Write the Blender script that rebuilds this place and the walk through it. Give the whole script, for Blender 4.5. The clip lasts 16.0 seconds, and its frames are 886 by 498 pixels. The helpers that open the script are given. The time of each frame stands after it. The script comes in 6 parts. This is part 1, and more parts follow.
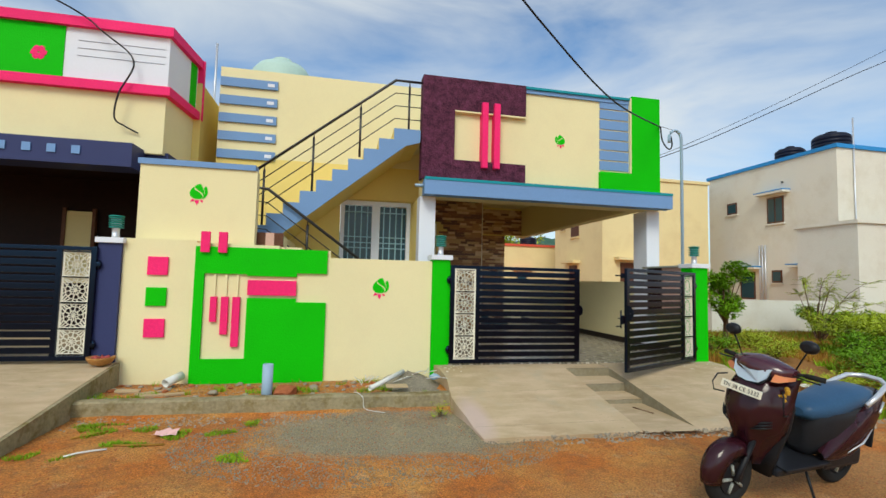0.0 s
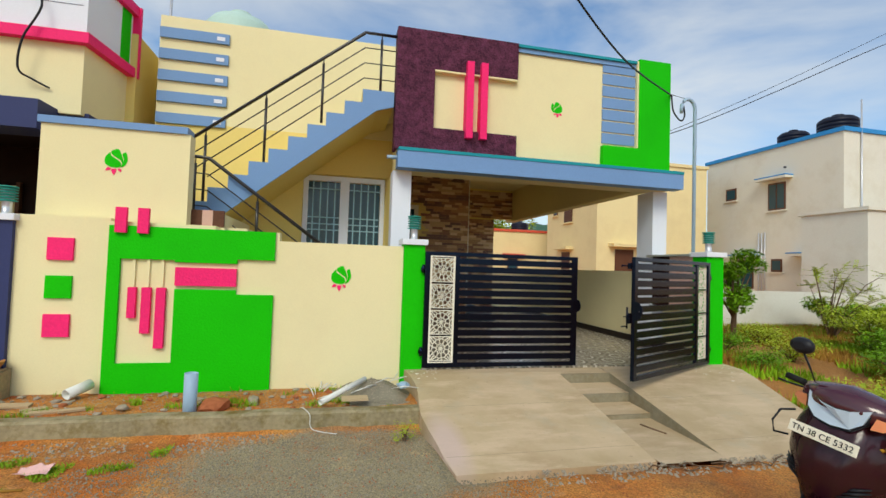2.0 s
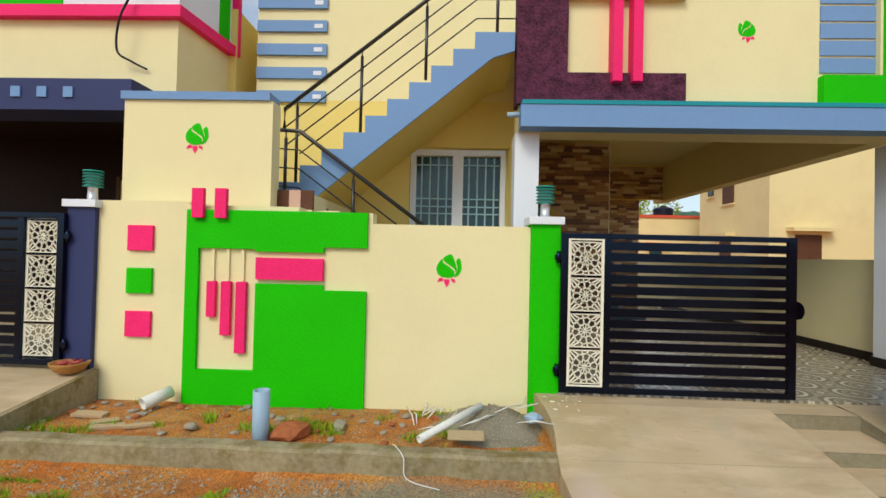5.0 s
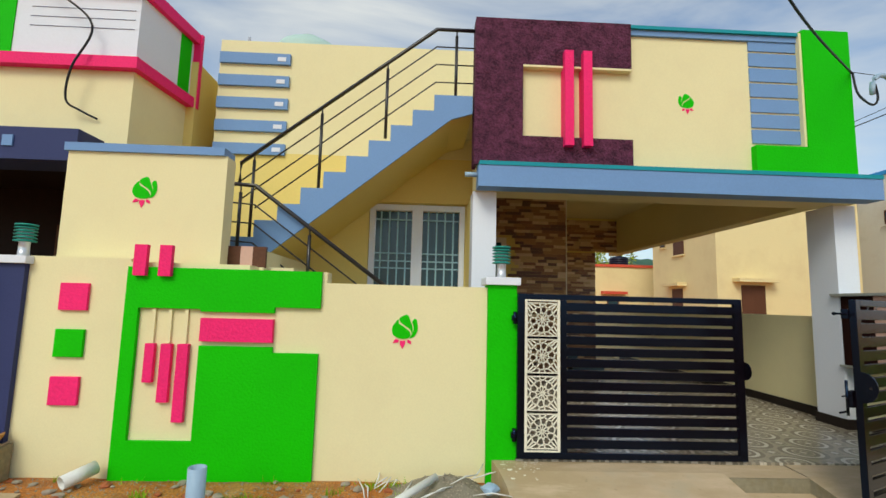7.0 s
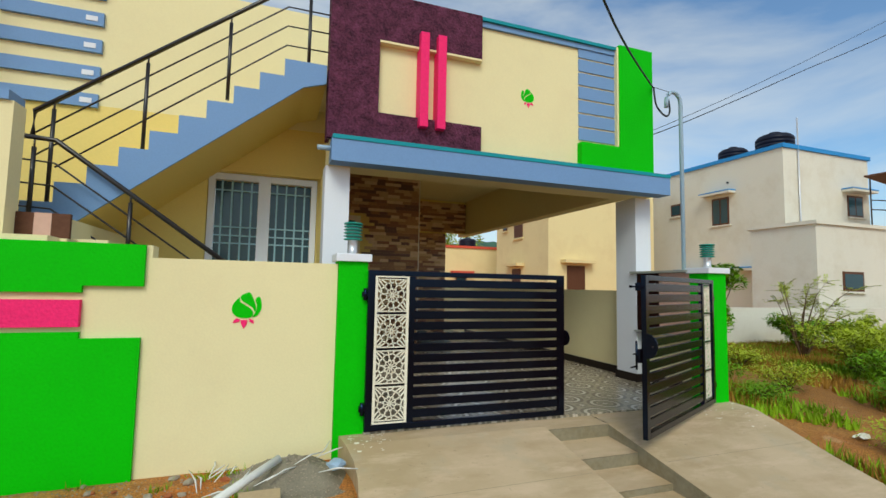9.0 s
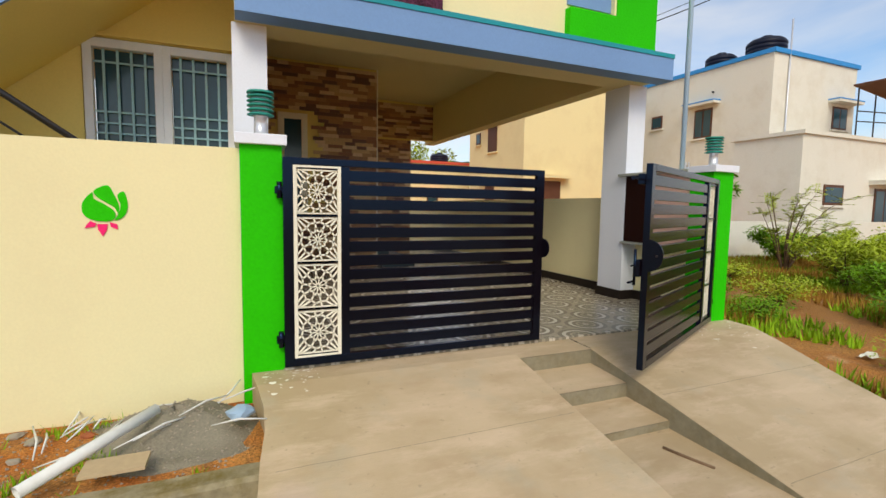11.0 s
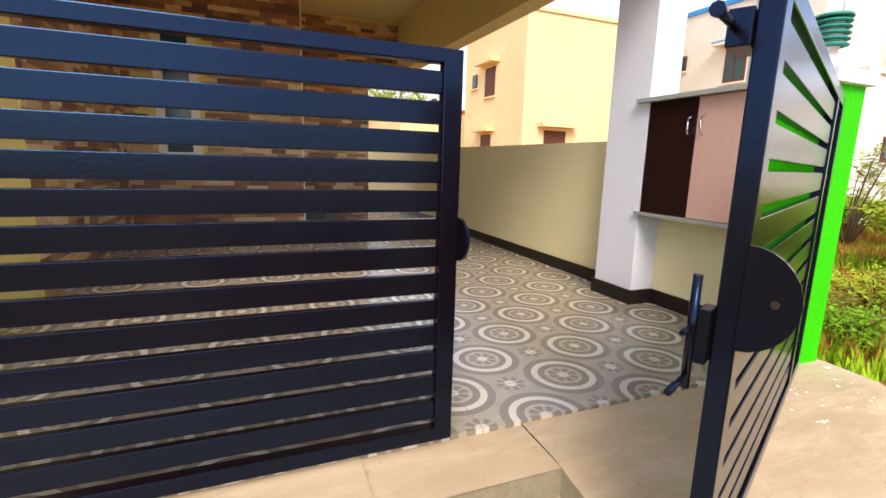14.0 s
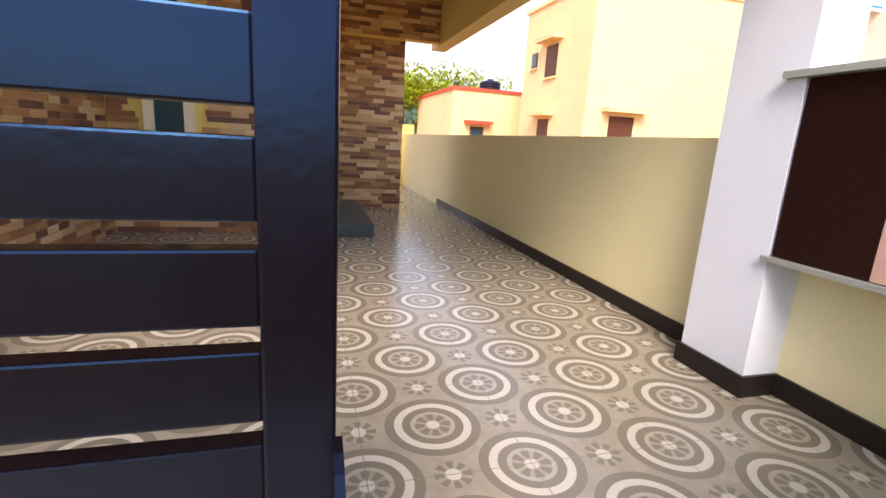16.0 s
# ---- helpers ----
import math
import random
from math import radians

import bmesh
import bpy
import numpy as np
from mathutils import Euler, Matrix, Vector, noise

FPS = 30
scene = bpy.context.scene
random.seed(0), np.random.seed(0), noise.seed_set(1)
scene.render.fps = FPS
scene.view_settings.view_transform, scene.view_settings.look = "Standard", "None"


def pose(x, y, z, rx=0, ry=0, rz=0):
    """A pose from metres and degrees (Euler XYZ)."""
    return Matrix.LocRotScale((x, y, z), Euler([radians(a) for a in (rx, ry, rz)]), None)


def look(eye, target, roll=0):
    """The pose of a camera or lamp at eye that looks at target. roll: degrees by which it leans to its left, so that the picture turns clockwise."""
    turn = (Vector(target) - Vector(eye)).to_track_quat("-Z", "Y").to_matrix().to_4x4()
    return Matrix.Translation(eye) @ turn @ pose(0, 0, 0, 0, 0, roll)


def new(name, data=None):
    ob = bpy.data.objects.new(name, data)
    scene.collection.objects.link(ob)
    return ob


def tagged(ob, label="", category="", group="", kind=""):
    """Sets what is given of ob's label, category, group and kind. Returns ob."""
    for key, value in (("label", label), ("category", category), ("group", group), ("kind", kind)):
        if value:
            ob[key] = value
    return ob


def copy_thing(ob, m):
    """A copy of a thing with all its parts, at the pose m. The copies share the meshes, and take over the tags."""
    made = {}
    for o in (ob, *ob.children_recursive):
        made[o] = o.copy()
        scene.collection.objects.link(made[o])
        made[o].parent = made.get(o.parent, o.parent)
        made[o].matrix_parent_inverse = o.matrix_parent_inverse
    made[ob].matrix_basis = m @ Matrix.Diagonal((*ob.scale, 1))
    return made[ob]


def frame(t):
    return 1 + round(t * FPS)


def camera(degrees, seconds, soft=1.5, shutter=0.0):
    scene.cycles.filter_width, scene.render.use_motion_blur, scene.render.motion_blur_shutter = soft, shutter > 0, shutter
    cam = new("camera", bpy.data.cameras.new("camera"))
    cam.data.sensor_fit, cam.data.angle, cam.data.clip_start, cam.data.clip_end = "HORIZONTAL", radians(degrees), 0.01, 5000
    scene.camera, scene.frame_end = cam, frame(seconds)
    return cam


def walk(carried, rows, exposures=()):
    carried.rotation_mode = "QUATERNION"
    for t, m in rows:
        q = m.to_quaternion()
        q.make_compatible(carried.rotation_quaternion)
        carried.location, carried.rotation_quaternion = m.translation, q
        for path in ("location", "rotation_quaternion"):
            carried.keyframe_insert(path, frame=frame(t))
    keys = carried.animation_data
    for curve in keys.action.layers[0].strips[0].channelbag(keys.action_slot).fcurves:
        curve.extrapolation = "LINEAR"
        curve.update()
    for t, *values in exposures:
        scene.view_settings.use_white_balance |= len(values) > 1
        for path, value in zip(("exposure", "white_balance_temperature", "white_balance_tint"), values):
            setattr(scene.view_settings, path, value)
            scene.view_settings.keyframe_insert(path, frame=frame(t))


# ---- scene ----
cam = camera(86.3, 16.0)
PATH = [
    (0, (0.273, 0.299, 1.398), (0.686, 2.251, 1.537), 1.4),
    (0.5, (0.319, 0.581, 1.357), (0.818, 2.513, 1.493), 1.5),
    (1, (0.404, 0.868, 1.39), (0.921, 2.797, 1.511), 1.6),
    (1.5, (0.59, 1.109, 1.417), (1.095, 3.042, 1.514), 1.9),
    (2, (0.732, 1.357, 1.458), (1.181, 3.304, 1.535), 1.9),
    (2.5, (0.784, 1.673, 1.453), (1.131, 3.642, 1.512), 1.8),
    (3, (0.81, 1.957, 1.426), (1.052, 3.942, 1.467), 1.4),
    (3.5, (0.898, 2.285, 1.405), (1.032, 4.28, 1.423), 1.2),
    (4, (0.917, 2.581, 1.392), (0.943, 4.58, 1.385), 1.0),
    (4.2, (0.911, 2.671, 1.374), (0.892, 4.671, 1.369), 1.2),
    (6.3, (0.984, 2.853, 1.505), (0.89, 4.844, 1.669), 1.5),
    (6.5, (0.971, 2.849, 1.514), (0.919, 4.839, 1.703), 1.5),
    (7, (0.992, 2.845, 1.547), (1.067, 4.83, 1.774), 1.5),
    (7.5, (1.029, 2.832, 1.539), (1.264, 4.803, 1.785), 1.5),
    (8, (1.036, 2.84, 1.544), (1.453, 4.782, 1.782), 1.5),
    (8.5, (1.035, 2.835, 1.521), (1.608, 4.739, 1.735), 1.3),
    (9, (1.028, 2.842, 1.516), (1.699, 4.72, 1.673), 1.1),
    (9.5, (1.068, 2.906, 1.498), (1.787, 4.771, 1.567), 1.2),
    (10, (1.253, 3.128, 1.408), (1.988, 4.987, 1.393), 1.0),
    (10.2, (1.341, 3.233, 1.393), (2.079, 5.091, 1.343), 0.9),
    (12.3, (2.214, 4.502, 1.25), (3.037, 6.301, 0.956), 1.1),
    (12.5, (2.38, 4.543, 1.268), (3.169, 6.355, 0.963), 0.7),
    (13, (2.665, 4.865, 1.268), (3.457, 6.671, 0.936), 1.2),
    (13.5, (2.988, 5.185, 1.28), (3.763, 6.997, 0.939), 1.3),
    (14, (3.23, 5.567, 1.279), (3.974, 7.387, 0.915), 1.7),
    (14.5, (3.476, 5.852, 1.296), (4.186, 7.682, 0.911), 2.2),
    (15, (3.65, 6.128, 1.314), (4.33, 7.966, 0.911), 2.8),
    (15.5, (3.794, 6.49, 1.352), (4.423, 8.34, 0.928), 3.4),
    (16, (3.893, 6.676, 1.384), (4.43, 8.551, 0.94), 3.5),
]
EXPOSURES = [(0.0, -0.08, 7000, 3), (4.0, -0.06, 7300, 6), (7.0, -0.14, 7200, 3), (9.0, -0.18, 7000, 1), (10.0, -0.08, 7200, 5), (12.5, 0.28, 7700, 15), (13.5, 0.62, 7600, 18), (14.5, 1.15, 7300, 19), (15.2, 1.27, 7200, 18), (16.0, 1.2, 7300, 22)]
walk(cam, [(t, look(eye, target, roll)) for t, eye, target, roll in PATH], EXPOSURES)

# ---- world, sun ----
SUN_EL, SUN_ROT = radians(42), radians(201)
world = bpy.data.worlds.new("world")
scene.world = world
world.use_nodes = True
wn, wl = world.node_tree.nodes, world.node_tree.links
wn.clear()
w_out = wn.new("ShaderNodeOutputWorld")
w_bg = wn.new("ShaderNodeBackground")
w_sky = wn.new("ShaderNodeTexSky")
w_sky.sky_type, w_sky.sun_disc = "NISHITA", False
w_sky.sun_elevation, w_sky.sun_rotation = SUN_EL, SUN_ROT
w_sky.air_density, w_sky.dust_density, w_sky.ozone_density = 1.0, 1.5, 1.5
w_tc = wn.new("ShaderNodeTexCoord")
w_map = wn.new("ShaderNodeMapping")
w_map.inputs["Scale"].default_value = (1.0, 1.0, 3.2)
w_noise = wn.new("ShaderNodeTexNoise")
w_noise.inputs["Scale"].default_value, w_noise.inputs["Detail"].default_value = 1.7, 7.0
w_noise.inputs["Roughness"].default_value, w_noise.inputs["Distortion"].default_value = 0.52, 0.6
w_ramp = wn.new("ShaderNodeValToRGB")
w_ramp.color_ramp.elements[0].position, w_ramp.color_ramp.elements[1].position = 0.36, 0.70
w_mix = wn.new("ShaderNodeMixRGB")
w_mix.inputs["Color2"].default_value = (7.6, 8.0, 8.8, 1)
w_gain = wn.new("ShaderNodeMixRGB")
w_gain.blend_type, w_gain.inputs["Fac"].default_value = "MULTIPLY", 1.0
w_gain.inputs["Color2"].default_value = (1.25, 1.55, 1.85, 1)
w_bg.inputs["Strength"].default_value = 0.11
wl.new(w_tc.outputs["Generated"], w_map.inputs["Vector"])
wl.new(w_map.outputs["Vector"], w_noise.inputs["Vector"])
wl.new(w_noise.outputs["Fac"], w_ramp.inputs["Fac"])
wl.new(w_ramp.outputs["Color"], w_mix.inputs["Fac"])
wl.new(w_sky.outputs["Color"], w_gain.inputs["Color1"])
wl.new(w_gain.outputs["Color"], w_mix.inputs["Color1"])
wl.new(w_mix.outputs["Color"], w_bg.inputs["Color"])
wl.new(w_bg.outputs["Background"], w_out.inputs["Surface"])

sun = new("sun", bpy.data.lights.new("sun", "SUN"))
sun.data.energy, sun.data.angle, sun.data.color = 1.8, radians(24), (1.0, 0.95, 0.87)
# Nishita's rotation runs clockwise from +y
sun_way = Vector((math.sin(SUN_ROT) * math.cos(SUN_EL), math.cos(SUN_ROT) * math.cos(SUN_EL), math.sin(SUN_EL)))
sun.matrix_world = look(sun_way * 60, (0, 0, 0))


# ---- materials ----
def material(name, colour, rough=0.7, vary=0.12, grain=40.0, bump=0.15, metal=0.0, blotch=0.8, stain=None, stain_amount=0.0, spec=0.18, detail_depth=0.004):
    """Painted or mineral surface: fine grain, broad blotches, optional stain colour."""
    m = bpy.data.materials.new(name)
    m.use_nodes = True
    n, l = m.node_tree.nodes, m.node_tree.links
    b = n["Principled BSDF"]
    b.inputs["Roughness"].default_value, b.inputs["Metallic"].default_value = rough, metal
    b.inputs["Specular IOR Level"].default_value = spec
    tc = n.new("ShaderNodeTexCoord")
    geo = n.new("ShaderNodeNewGeometry")
    fine, broad = n.new("ShaderNodeTexNoise"), n.new("ShaderNodeTexNoise")
    fine.inputs["Scale"].default_value, fine.inputs["Detail"].default_value = grain, 5
    broad.inputs["Scale"].default_value, broad.inputs["Detail"].default_value = blotch, 4
    for t in (fine, broad):
        l.new(geo.outputs["Position"], t.inputs["Vector"])
    add = n.new("ShaderNodeMath")
    add.operation = "ADD"
    l.new(fine.outputs["Fac"], add.inputs[0])
    l.new(broad.outputs["Fac"], add.inputs[1])
    rng = n.new("ShaderNodeMapRange")
    rng.inputs["From Min"].default_value, rng.inputs["From Max"].default_value = 0.6, 1.4
    rng.inputs["To Min"].default_value, rng.inputs["To Max"].default_value = 1 - vary, 1 + vary
    l.new(add.outputs[0], rng.inputs["Value"])
    mul = n.new("ShaderNodeVectorMath")
    mul.operation = "SCALE"
    mul.inputs[0].default_value = colour
    l.new(rng.outputs[0], mul.inputs["Scale"])
    last = mul.outputs["Vector"]
    if stain:
        st = n.new("ShaderNodeTexNoise")
        st.inputs["Scale"].default_value, st.inputs["Detail"].default_value = blotch * 2.3, 8
        st.inputs["Roughness"].default_value = 0.65
        l.new(geo.outputs["Position"], st.inputs["Vector"])
        r = n.new("ShaderNodeMapRange")
        r.inputs["From Min"].default_value, r.inputs["From Max"].default_value = 0.48, 0.68
        r.inputs["To Max"].default_value = stain_amount
        l.new(st.outputs["Fac"], r.inputs["Value"])
        mx = n.new("ShaderNodeMixRGB")
        mx.inputs["Color2"].default_value = (*stain, 1)
        l.new(r.outputs[0], mx.inputs["Fac"])
        l.new(last, mx.inputs["Color1"])
        last = mx.outputs["Color"]
    l.new(last, b.inputs["Base Color"])
    if bump:
        bp = n.new("ShaderNodeBump")
        bp.inputs["Strength"].default_value, bp.inputs["Distance"].default_value = bump, detail_depth
        l.new(fine.outputs["Fac"], bp.inputs["Height"])
        l.new(bp.outputs["Normal"], b.inputs["Normal"])
    return m


CREAM = material("cream_paint", (0.80, 0.72, 0.43), 0.75, 0.04, 60, 0.2, stain=(0.72, 0.62, 0.38), stain_amount=0.25)
YELLOW = material("yellow_paint", (0.80, 0.64, 0.22), 0.75, 0.05, 60, 0.2)
PORCH = material("porch_ceiling_paint", (0.72, 0.62, 0.33), 0.75, 0.05, 60, 0.2)
GREEN = material("green_paint", (0.0010, 0.51, 0.0015), 0.7, 0.10, 45, 0.7, blotch=1.5, detail_depth=0.006)
PINK = material("pink_paint", (0.90, 0.022, 0.17), 0.6, 0.12, 45, 0.8, detail_depth=0.008)
PURPLE = material("rough_purple_render", (0.098, 0.026, 0.056), 0.8, 0.75, 38, 1.0, blotch=9, detail_depth=0.03)
BLUE = material("blue_grey_paint", (0.17, 0.31, 0.56), 0.6, 0.06, 50, 0.2)
TEAL = material("teal_paint", (0.01, 0.27, 0.33), 0.55, 0.08, 50, 0.2)
WHITE = material("white_paint", (0.74, 0.78, 0.86), 0.6, 0.04, 60, 0.15)
NAVY = material("navy_paint", (0.035, 0.045, 0.13), 0.5, 0.1, 60, 0.2)
OFFWHITE = material("weathered_white_wall", (0.72, 0.69, 0.60), 0.8, 0.05, 20, 0.2, blotch=0.35, stain=(0.55, 0.48, 0.36), stain_amount=0.4)
FARYELLOW = material("pale_yellow_wall", (0.80, 0.66, 0.36), 0.8, 0.04, 20, 0.2, blotch=0.35, stain=(0.68, 0.52, 0.28), stain_amount=0.4)
BROWN = material("brown_wood", (0.11, 0.045, 0.025), 0.5, 0.2, 30, 0.2)
REDTRIM = material("red_trim_paint", (0.65, 0.10, 0.06), 0.6, 0.1, 30, 0.2)
SKYBLUE = material("bright_blue_trim", (0.03, 0.26, 0.62), 0.6, 0.1, 30, 0.2)
GATE = material("black_gate_enamel", (0.0055, 0.003, 0.005), 0.20, 0.3, 60, 0.10, metal=0.0, spec=0.5)
GATE.node_tree.nodes["Principled BSDF"].inputs["Specular Tint"].default_value = (0.14, 0.44, 0.95, 1)
PANELWHITE = material("cream_cut_panel", (0.82, 0.78, 0.64), 0.5, 0.05, 60, 0.1)
RAIL = material("black_rail_metal", (0.012, 0.009, 0.010), 0.3, 0.2, 60, 0.1, spec=0.7)
CONCRETE = material("ramp_concrete", (0.50, 0.40, 0.255), 0.65, 0.26, 10, 0.3, blotch=1.9, stain=(0.54, 0.36, 0.20), stain_amount=0.6)
KERB = material("kerb_concrete", (0.30, 0.25, 0.15), 0.9, 0.35, 25, 0.8, blotch=2.2, stain=(0.17, 0.12, 0.03), stain_amount=0.95)
GRILLE = material("pale_window_grille", (0.30, 0.52, 0.60), 0.4, 0.05, 30, 0.0)
RISER = material("grey_step_cement", (0.27, 0.235, 0.16), 0.8, 0.2, 25, 0.4, blotch=2.5, stain=(0.20, 0.15, 0.07), stain_amount=0.5)
STONE_TAN = material("beige_tile_scrap", (0.50, 0.37, 0.22), 0.7, 0.1, 30, 0.2)
PVC = material("grey_pvc", (0.32, 0.45, 0.58), 0.4, 0.05, 30, 0.0)
PVCWHITE = material("white_pvc", (0.70, 0.70, 0.66), 0.5, 0.1, 30, 0.1)
STONE = material("rubble_stone", (0.34, 0.29, 0.22), 0.9, 0.25, 30, 0.5)
BRICKRED = material("broken_red_brick", (0.38, 0.12, 0.05), 0.9, 0.25, 30, 0.5)
LEAF = material("green_leaf", (0.15, 0.32, 0.012), 0.6, 0.5, 6, 0.1, blotch=1.0)
LEAFDRY = material("dry_grass", (0.36, 0.19, 0.035), 0.8, 0.5, 6, 0.1)
GRASS = material("green_grass", (0.22, 0.38, 0.015), 0.7, 0.5, 9, 0.1)
BARK = material("bark", (0.16, 0.10, 0.06), 0.9, 0.3, 30, 0.4)
SKIRT = material("dark_skirting_granite", (0.022, 0.016, 0.014), 0.3, 0.3, 90, 0.05)
GRANITE = material("grey_granite_slab", (0.32, 0.34, 0.31), 0.4, 0.25, 120, 0.1)
BLACKPLASTIC = material("black_plastic", (0.015, 0.016, 0.02), 0.4, 0.2, 60, 0.1)
RUBBER = material("tyre_rubber", (0.02, 0.02, 0.02), 0.85, 0.2, 60, 0.3)
BLUESEAT = material("dark_blue_vinyl", (0.03, 0.085, 0.17), 0.35, 0.15, 60, 0.1)
MAROON = material("maroon_car_paint", (0.060, 0.012, 0.022), 0.18, 0.05, 60, 0.0, spec=0.8)
CHROME = material("chrome", (0.7, 0.72, 0.75), 0.18, 0.03, 30, 0.0, metal=1.0)
SILVER = material("silver_paint", (0.62, 0.64, 0.68), 0.3, 0.05, 30, 0.0, metal=0.5)
GOLD = material("yellow_cloth", (0.55, 0.30, 0.03), 0.6, 0.2, 30, 0.2)
ORANGE = material("orange_indicator", (0.72, 0.26, 0.12), 0.25, 0.05, 30, 0.0)
DARKBROWNLAM = material("dark_brown_laminate", (0.022, 0.008, 0.007), 0.25, 0.1, 30, 0.0)
PINKLAM = material("pink_beige_laminate", (0.60, 0.38, 0.31), 0.4, 0.06, 30, 0.0)
LAMPGREEN = material("turquoise_lamp_shade", (0.02, 0.27, 0.22), 0.4, 0.1, 30, 0.0)
# near-black base stands in for the deep shade inside the neighbour's porch
PORCHSHADE = material("porch_shade_black", (0.014, 0.004, 0.003), 0.6, 0.4, 8, 0.3)
TANKBLACK = material("black_water_tank", (0.012, 0.015, 0.03), 0.4, 0.1, 30, 0.0)
LETTER = material("black_lettering", (0.02, 0.02, 0.02), 0.5, 0.0, 30, 0.0)
SANDPILE = material("grey_sand", (0.25, 0.22, 0.16), 0.95, 0.3, 80, 0.8, blotch=3)
PLASTERPINK = material("pink_litter", (0.75, 0.45, 0.42), 0.7, 0.1, 30, 0.2)
HILL = material("far_hill", (0.06, 0.13, 0.09), 0.9, 0.3, 0.05, 0.0, blotch=0.02)


def glass(name, tint, rough=0.05):
    m = material(name, tint, rough, 0.05, 20, 0.0, spec=0.45)
    return m


PANE = glass("dark_window_glass", (0.015, 0.06, 0.085), 0.15)
HEADGLASS = glass("headlamp_glass", (0.45, 0.55, 0.65), 0.05)


def tile_floor_material():
    """Cement-look tiles with printed rings: a large one on each 0.45 m lattice point, a small one between."""
    m = bpy.data.materials.new("ring_pattern_floor_tile")
    m.use_nodes = True
    n, l = m.node_tree.nodes, m.node_tree.links
    b = n["Principled BSDF"]
    b.inputs["Roughness"].default_value = 0.22
    geo = n.new("ShaderNodeNewGeometry")

    def math(op, a, c=None, d=None):
        k = n.new("ShaderNodeMath")
        k.operation = op
        for i, v in enumerate((a, c, d)):
            if v is None:
                continue
            if isinstance(v, (int, float)):
                k.inputs[i].default_value = v
            else:
                l.new(v, k.inputs[i])
        return k.outputs[0]

    sep = n.new("ShaderNodeSeparateXYZ")
    l.new(geo.outputs["Position"], sep.inputs[0])

    # the lattice stands diagonally to the walls
    q = 0.70710678
    axis_a = math("MULTIPLY", math("ADD", sep.outputs[0], sep.outputs[1]), q)
    axis_b = math("MULTIPLY", math("SUBTRACT", sep.outputs[1], sep.outputs[0]), q)

    def lattice(pitch, ox, oy):
        u = math("SUBTRACT", math("FRACT", math("DIVIDE", math("SUBTRACT", axis_a, ox), pitch)), 0.5)
        v = math("SUBTRACT", math("FRACT", math("DIVIDE", math("SUBTRACT", axis_b, oy), pitch)), 0.5)
        r = math("MULTIPLY", math("SQRT", math("ADD", math("MULTIPLY", u, u), math("MULTIPLY", v, v))), pitch)
        return r, math("ARCTAN2", v, u)

    def band(r, lo, hi):
        return math("MULTIPLY", math("GREATER_THAN", r, lo), math("LESS_THAN", r, hi))

    def over(fac, base, colour):
        mx = n.new("ShaderNodeMixRGB")
        l.new(fac, mx.inputs["Fac"])
        l.new(base, mx.inputs["Color1"])
        mx.inputs["Color2"].default_value = (*colour, 1)
        return mx.outputs["Color"]

    noise1 = n.new("ShaderNodeTexNoise")
    noise1.inputs["Scale"].default_value, noise1.inputs["Detail"].default_value = 18, 6
    l.new(geo.outputs["Position"], noise1.inputs["Vector"])
    ramp = n.new("ShaderNodeValToRGB")
    ramp.color_ramp.elements[0].color, ramp.color_ramp.elements[1].color = (0.27, 0.235, 0.18, 1), (0.44, 0.39, 0.30, 1)
    l.new(noise1.outputs["Fac"], ramp.inputs["Fac"])
    col = ramp.outputs["Color"]
    light, dark = (0.60, 0.55, 0.46), (0.225, 0.195, 0.15)
    P = RING_PITCH
    r, a = lattice(P, RING_X, RING_Y)
    r2, a2 = lattice(P, RING_X + P / 2, RING_Y + P / 2)
    col = over(band(r, 0.166, 0.206), col, dark)
    col = over(band(r, 0.132, 0.166), col, light)
    col = over(band(r, 0.096, 0.132), col, dark)
    petal = math("GREATER_THAN", math("COSINE", math("MULTIPLY", a, 8.0)), -0.35)
    col = over(band(r, 0.075, 0.096), col, (0.42, 0.375, 0.29))
    col = over(math("MULTIPLY", band(r, 0.035, 0.078), petal), col, dark)
    col = over(band(r, 0.0, 0.028), col, light)
    petal2 = math("GREATER_THAN", math("COSINE", math("MULTIPLY", a2, 8.0)), -0.2)
    col = over(math("MULTIPLY", band(r2, 0.034, 0.072), petal2), col, dark)
    col = over(band(r2, 0.0, 0.030), col, light)
    # thin joints between the tiles
    for k, o in ((0, 4.707), (1, 7.468)):
        f = math("FRACT", math("DIVIDE", math("SUBTRACT", sep.outputs[k], o), 0.629))
        col = over(math("LESS_THAN", f, 0.006), col, (0.25, 0.22, 0.17))
    l.new(col, b.inputs["Base Color"])
    bp = n.new("ShaderNodeBump")
    bp.inputs["Strength"].default_value, bp.inputs["Distance"].default_value = 0.08, 0.002
    l.new(noise1.outputs["Fac"], bp.inputs["Height"])
    l.new(bp.outputs["Normal"], b.inputs["Normal"])
    return m


RING_PITCH = 0.3145 * 2 ** 0.5
RING_X, RING_Y = (4.707 + 7.468) * 0.70710678 - RING_PITCH / 2, (7.468 - 4.707) * 0.70710678 - RING_PITCH / 2
TILEFLOOR = tile_floor_material()


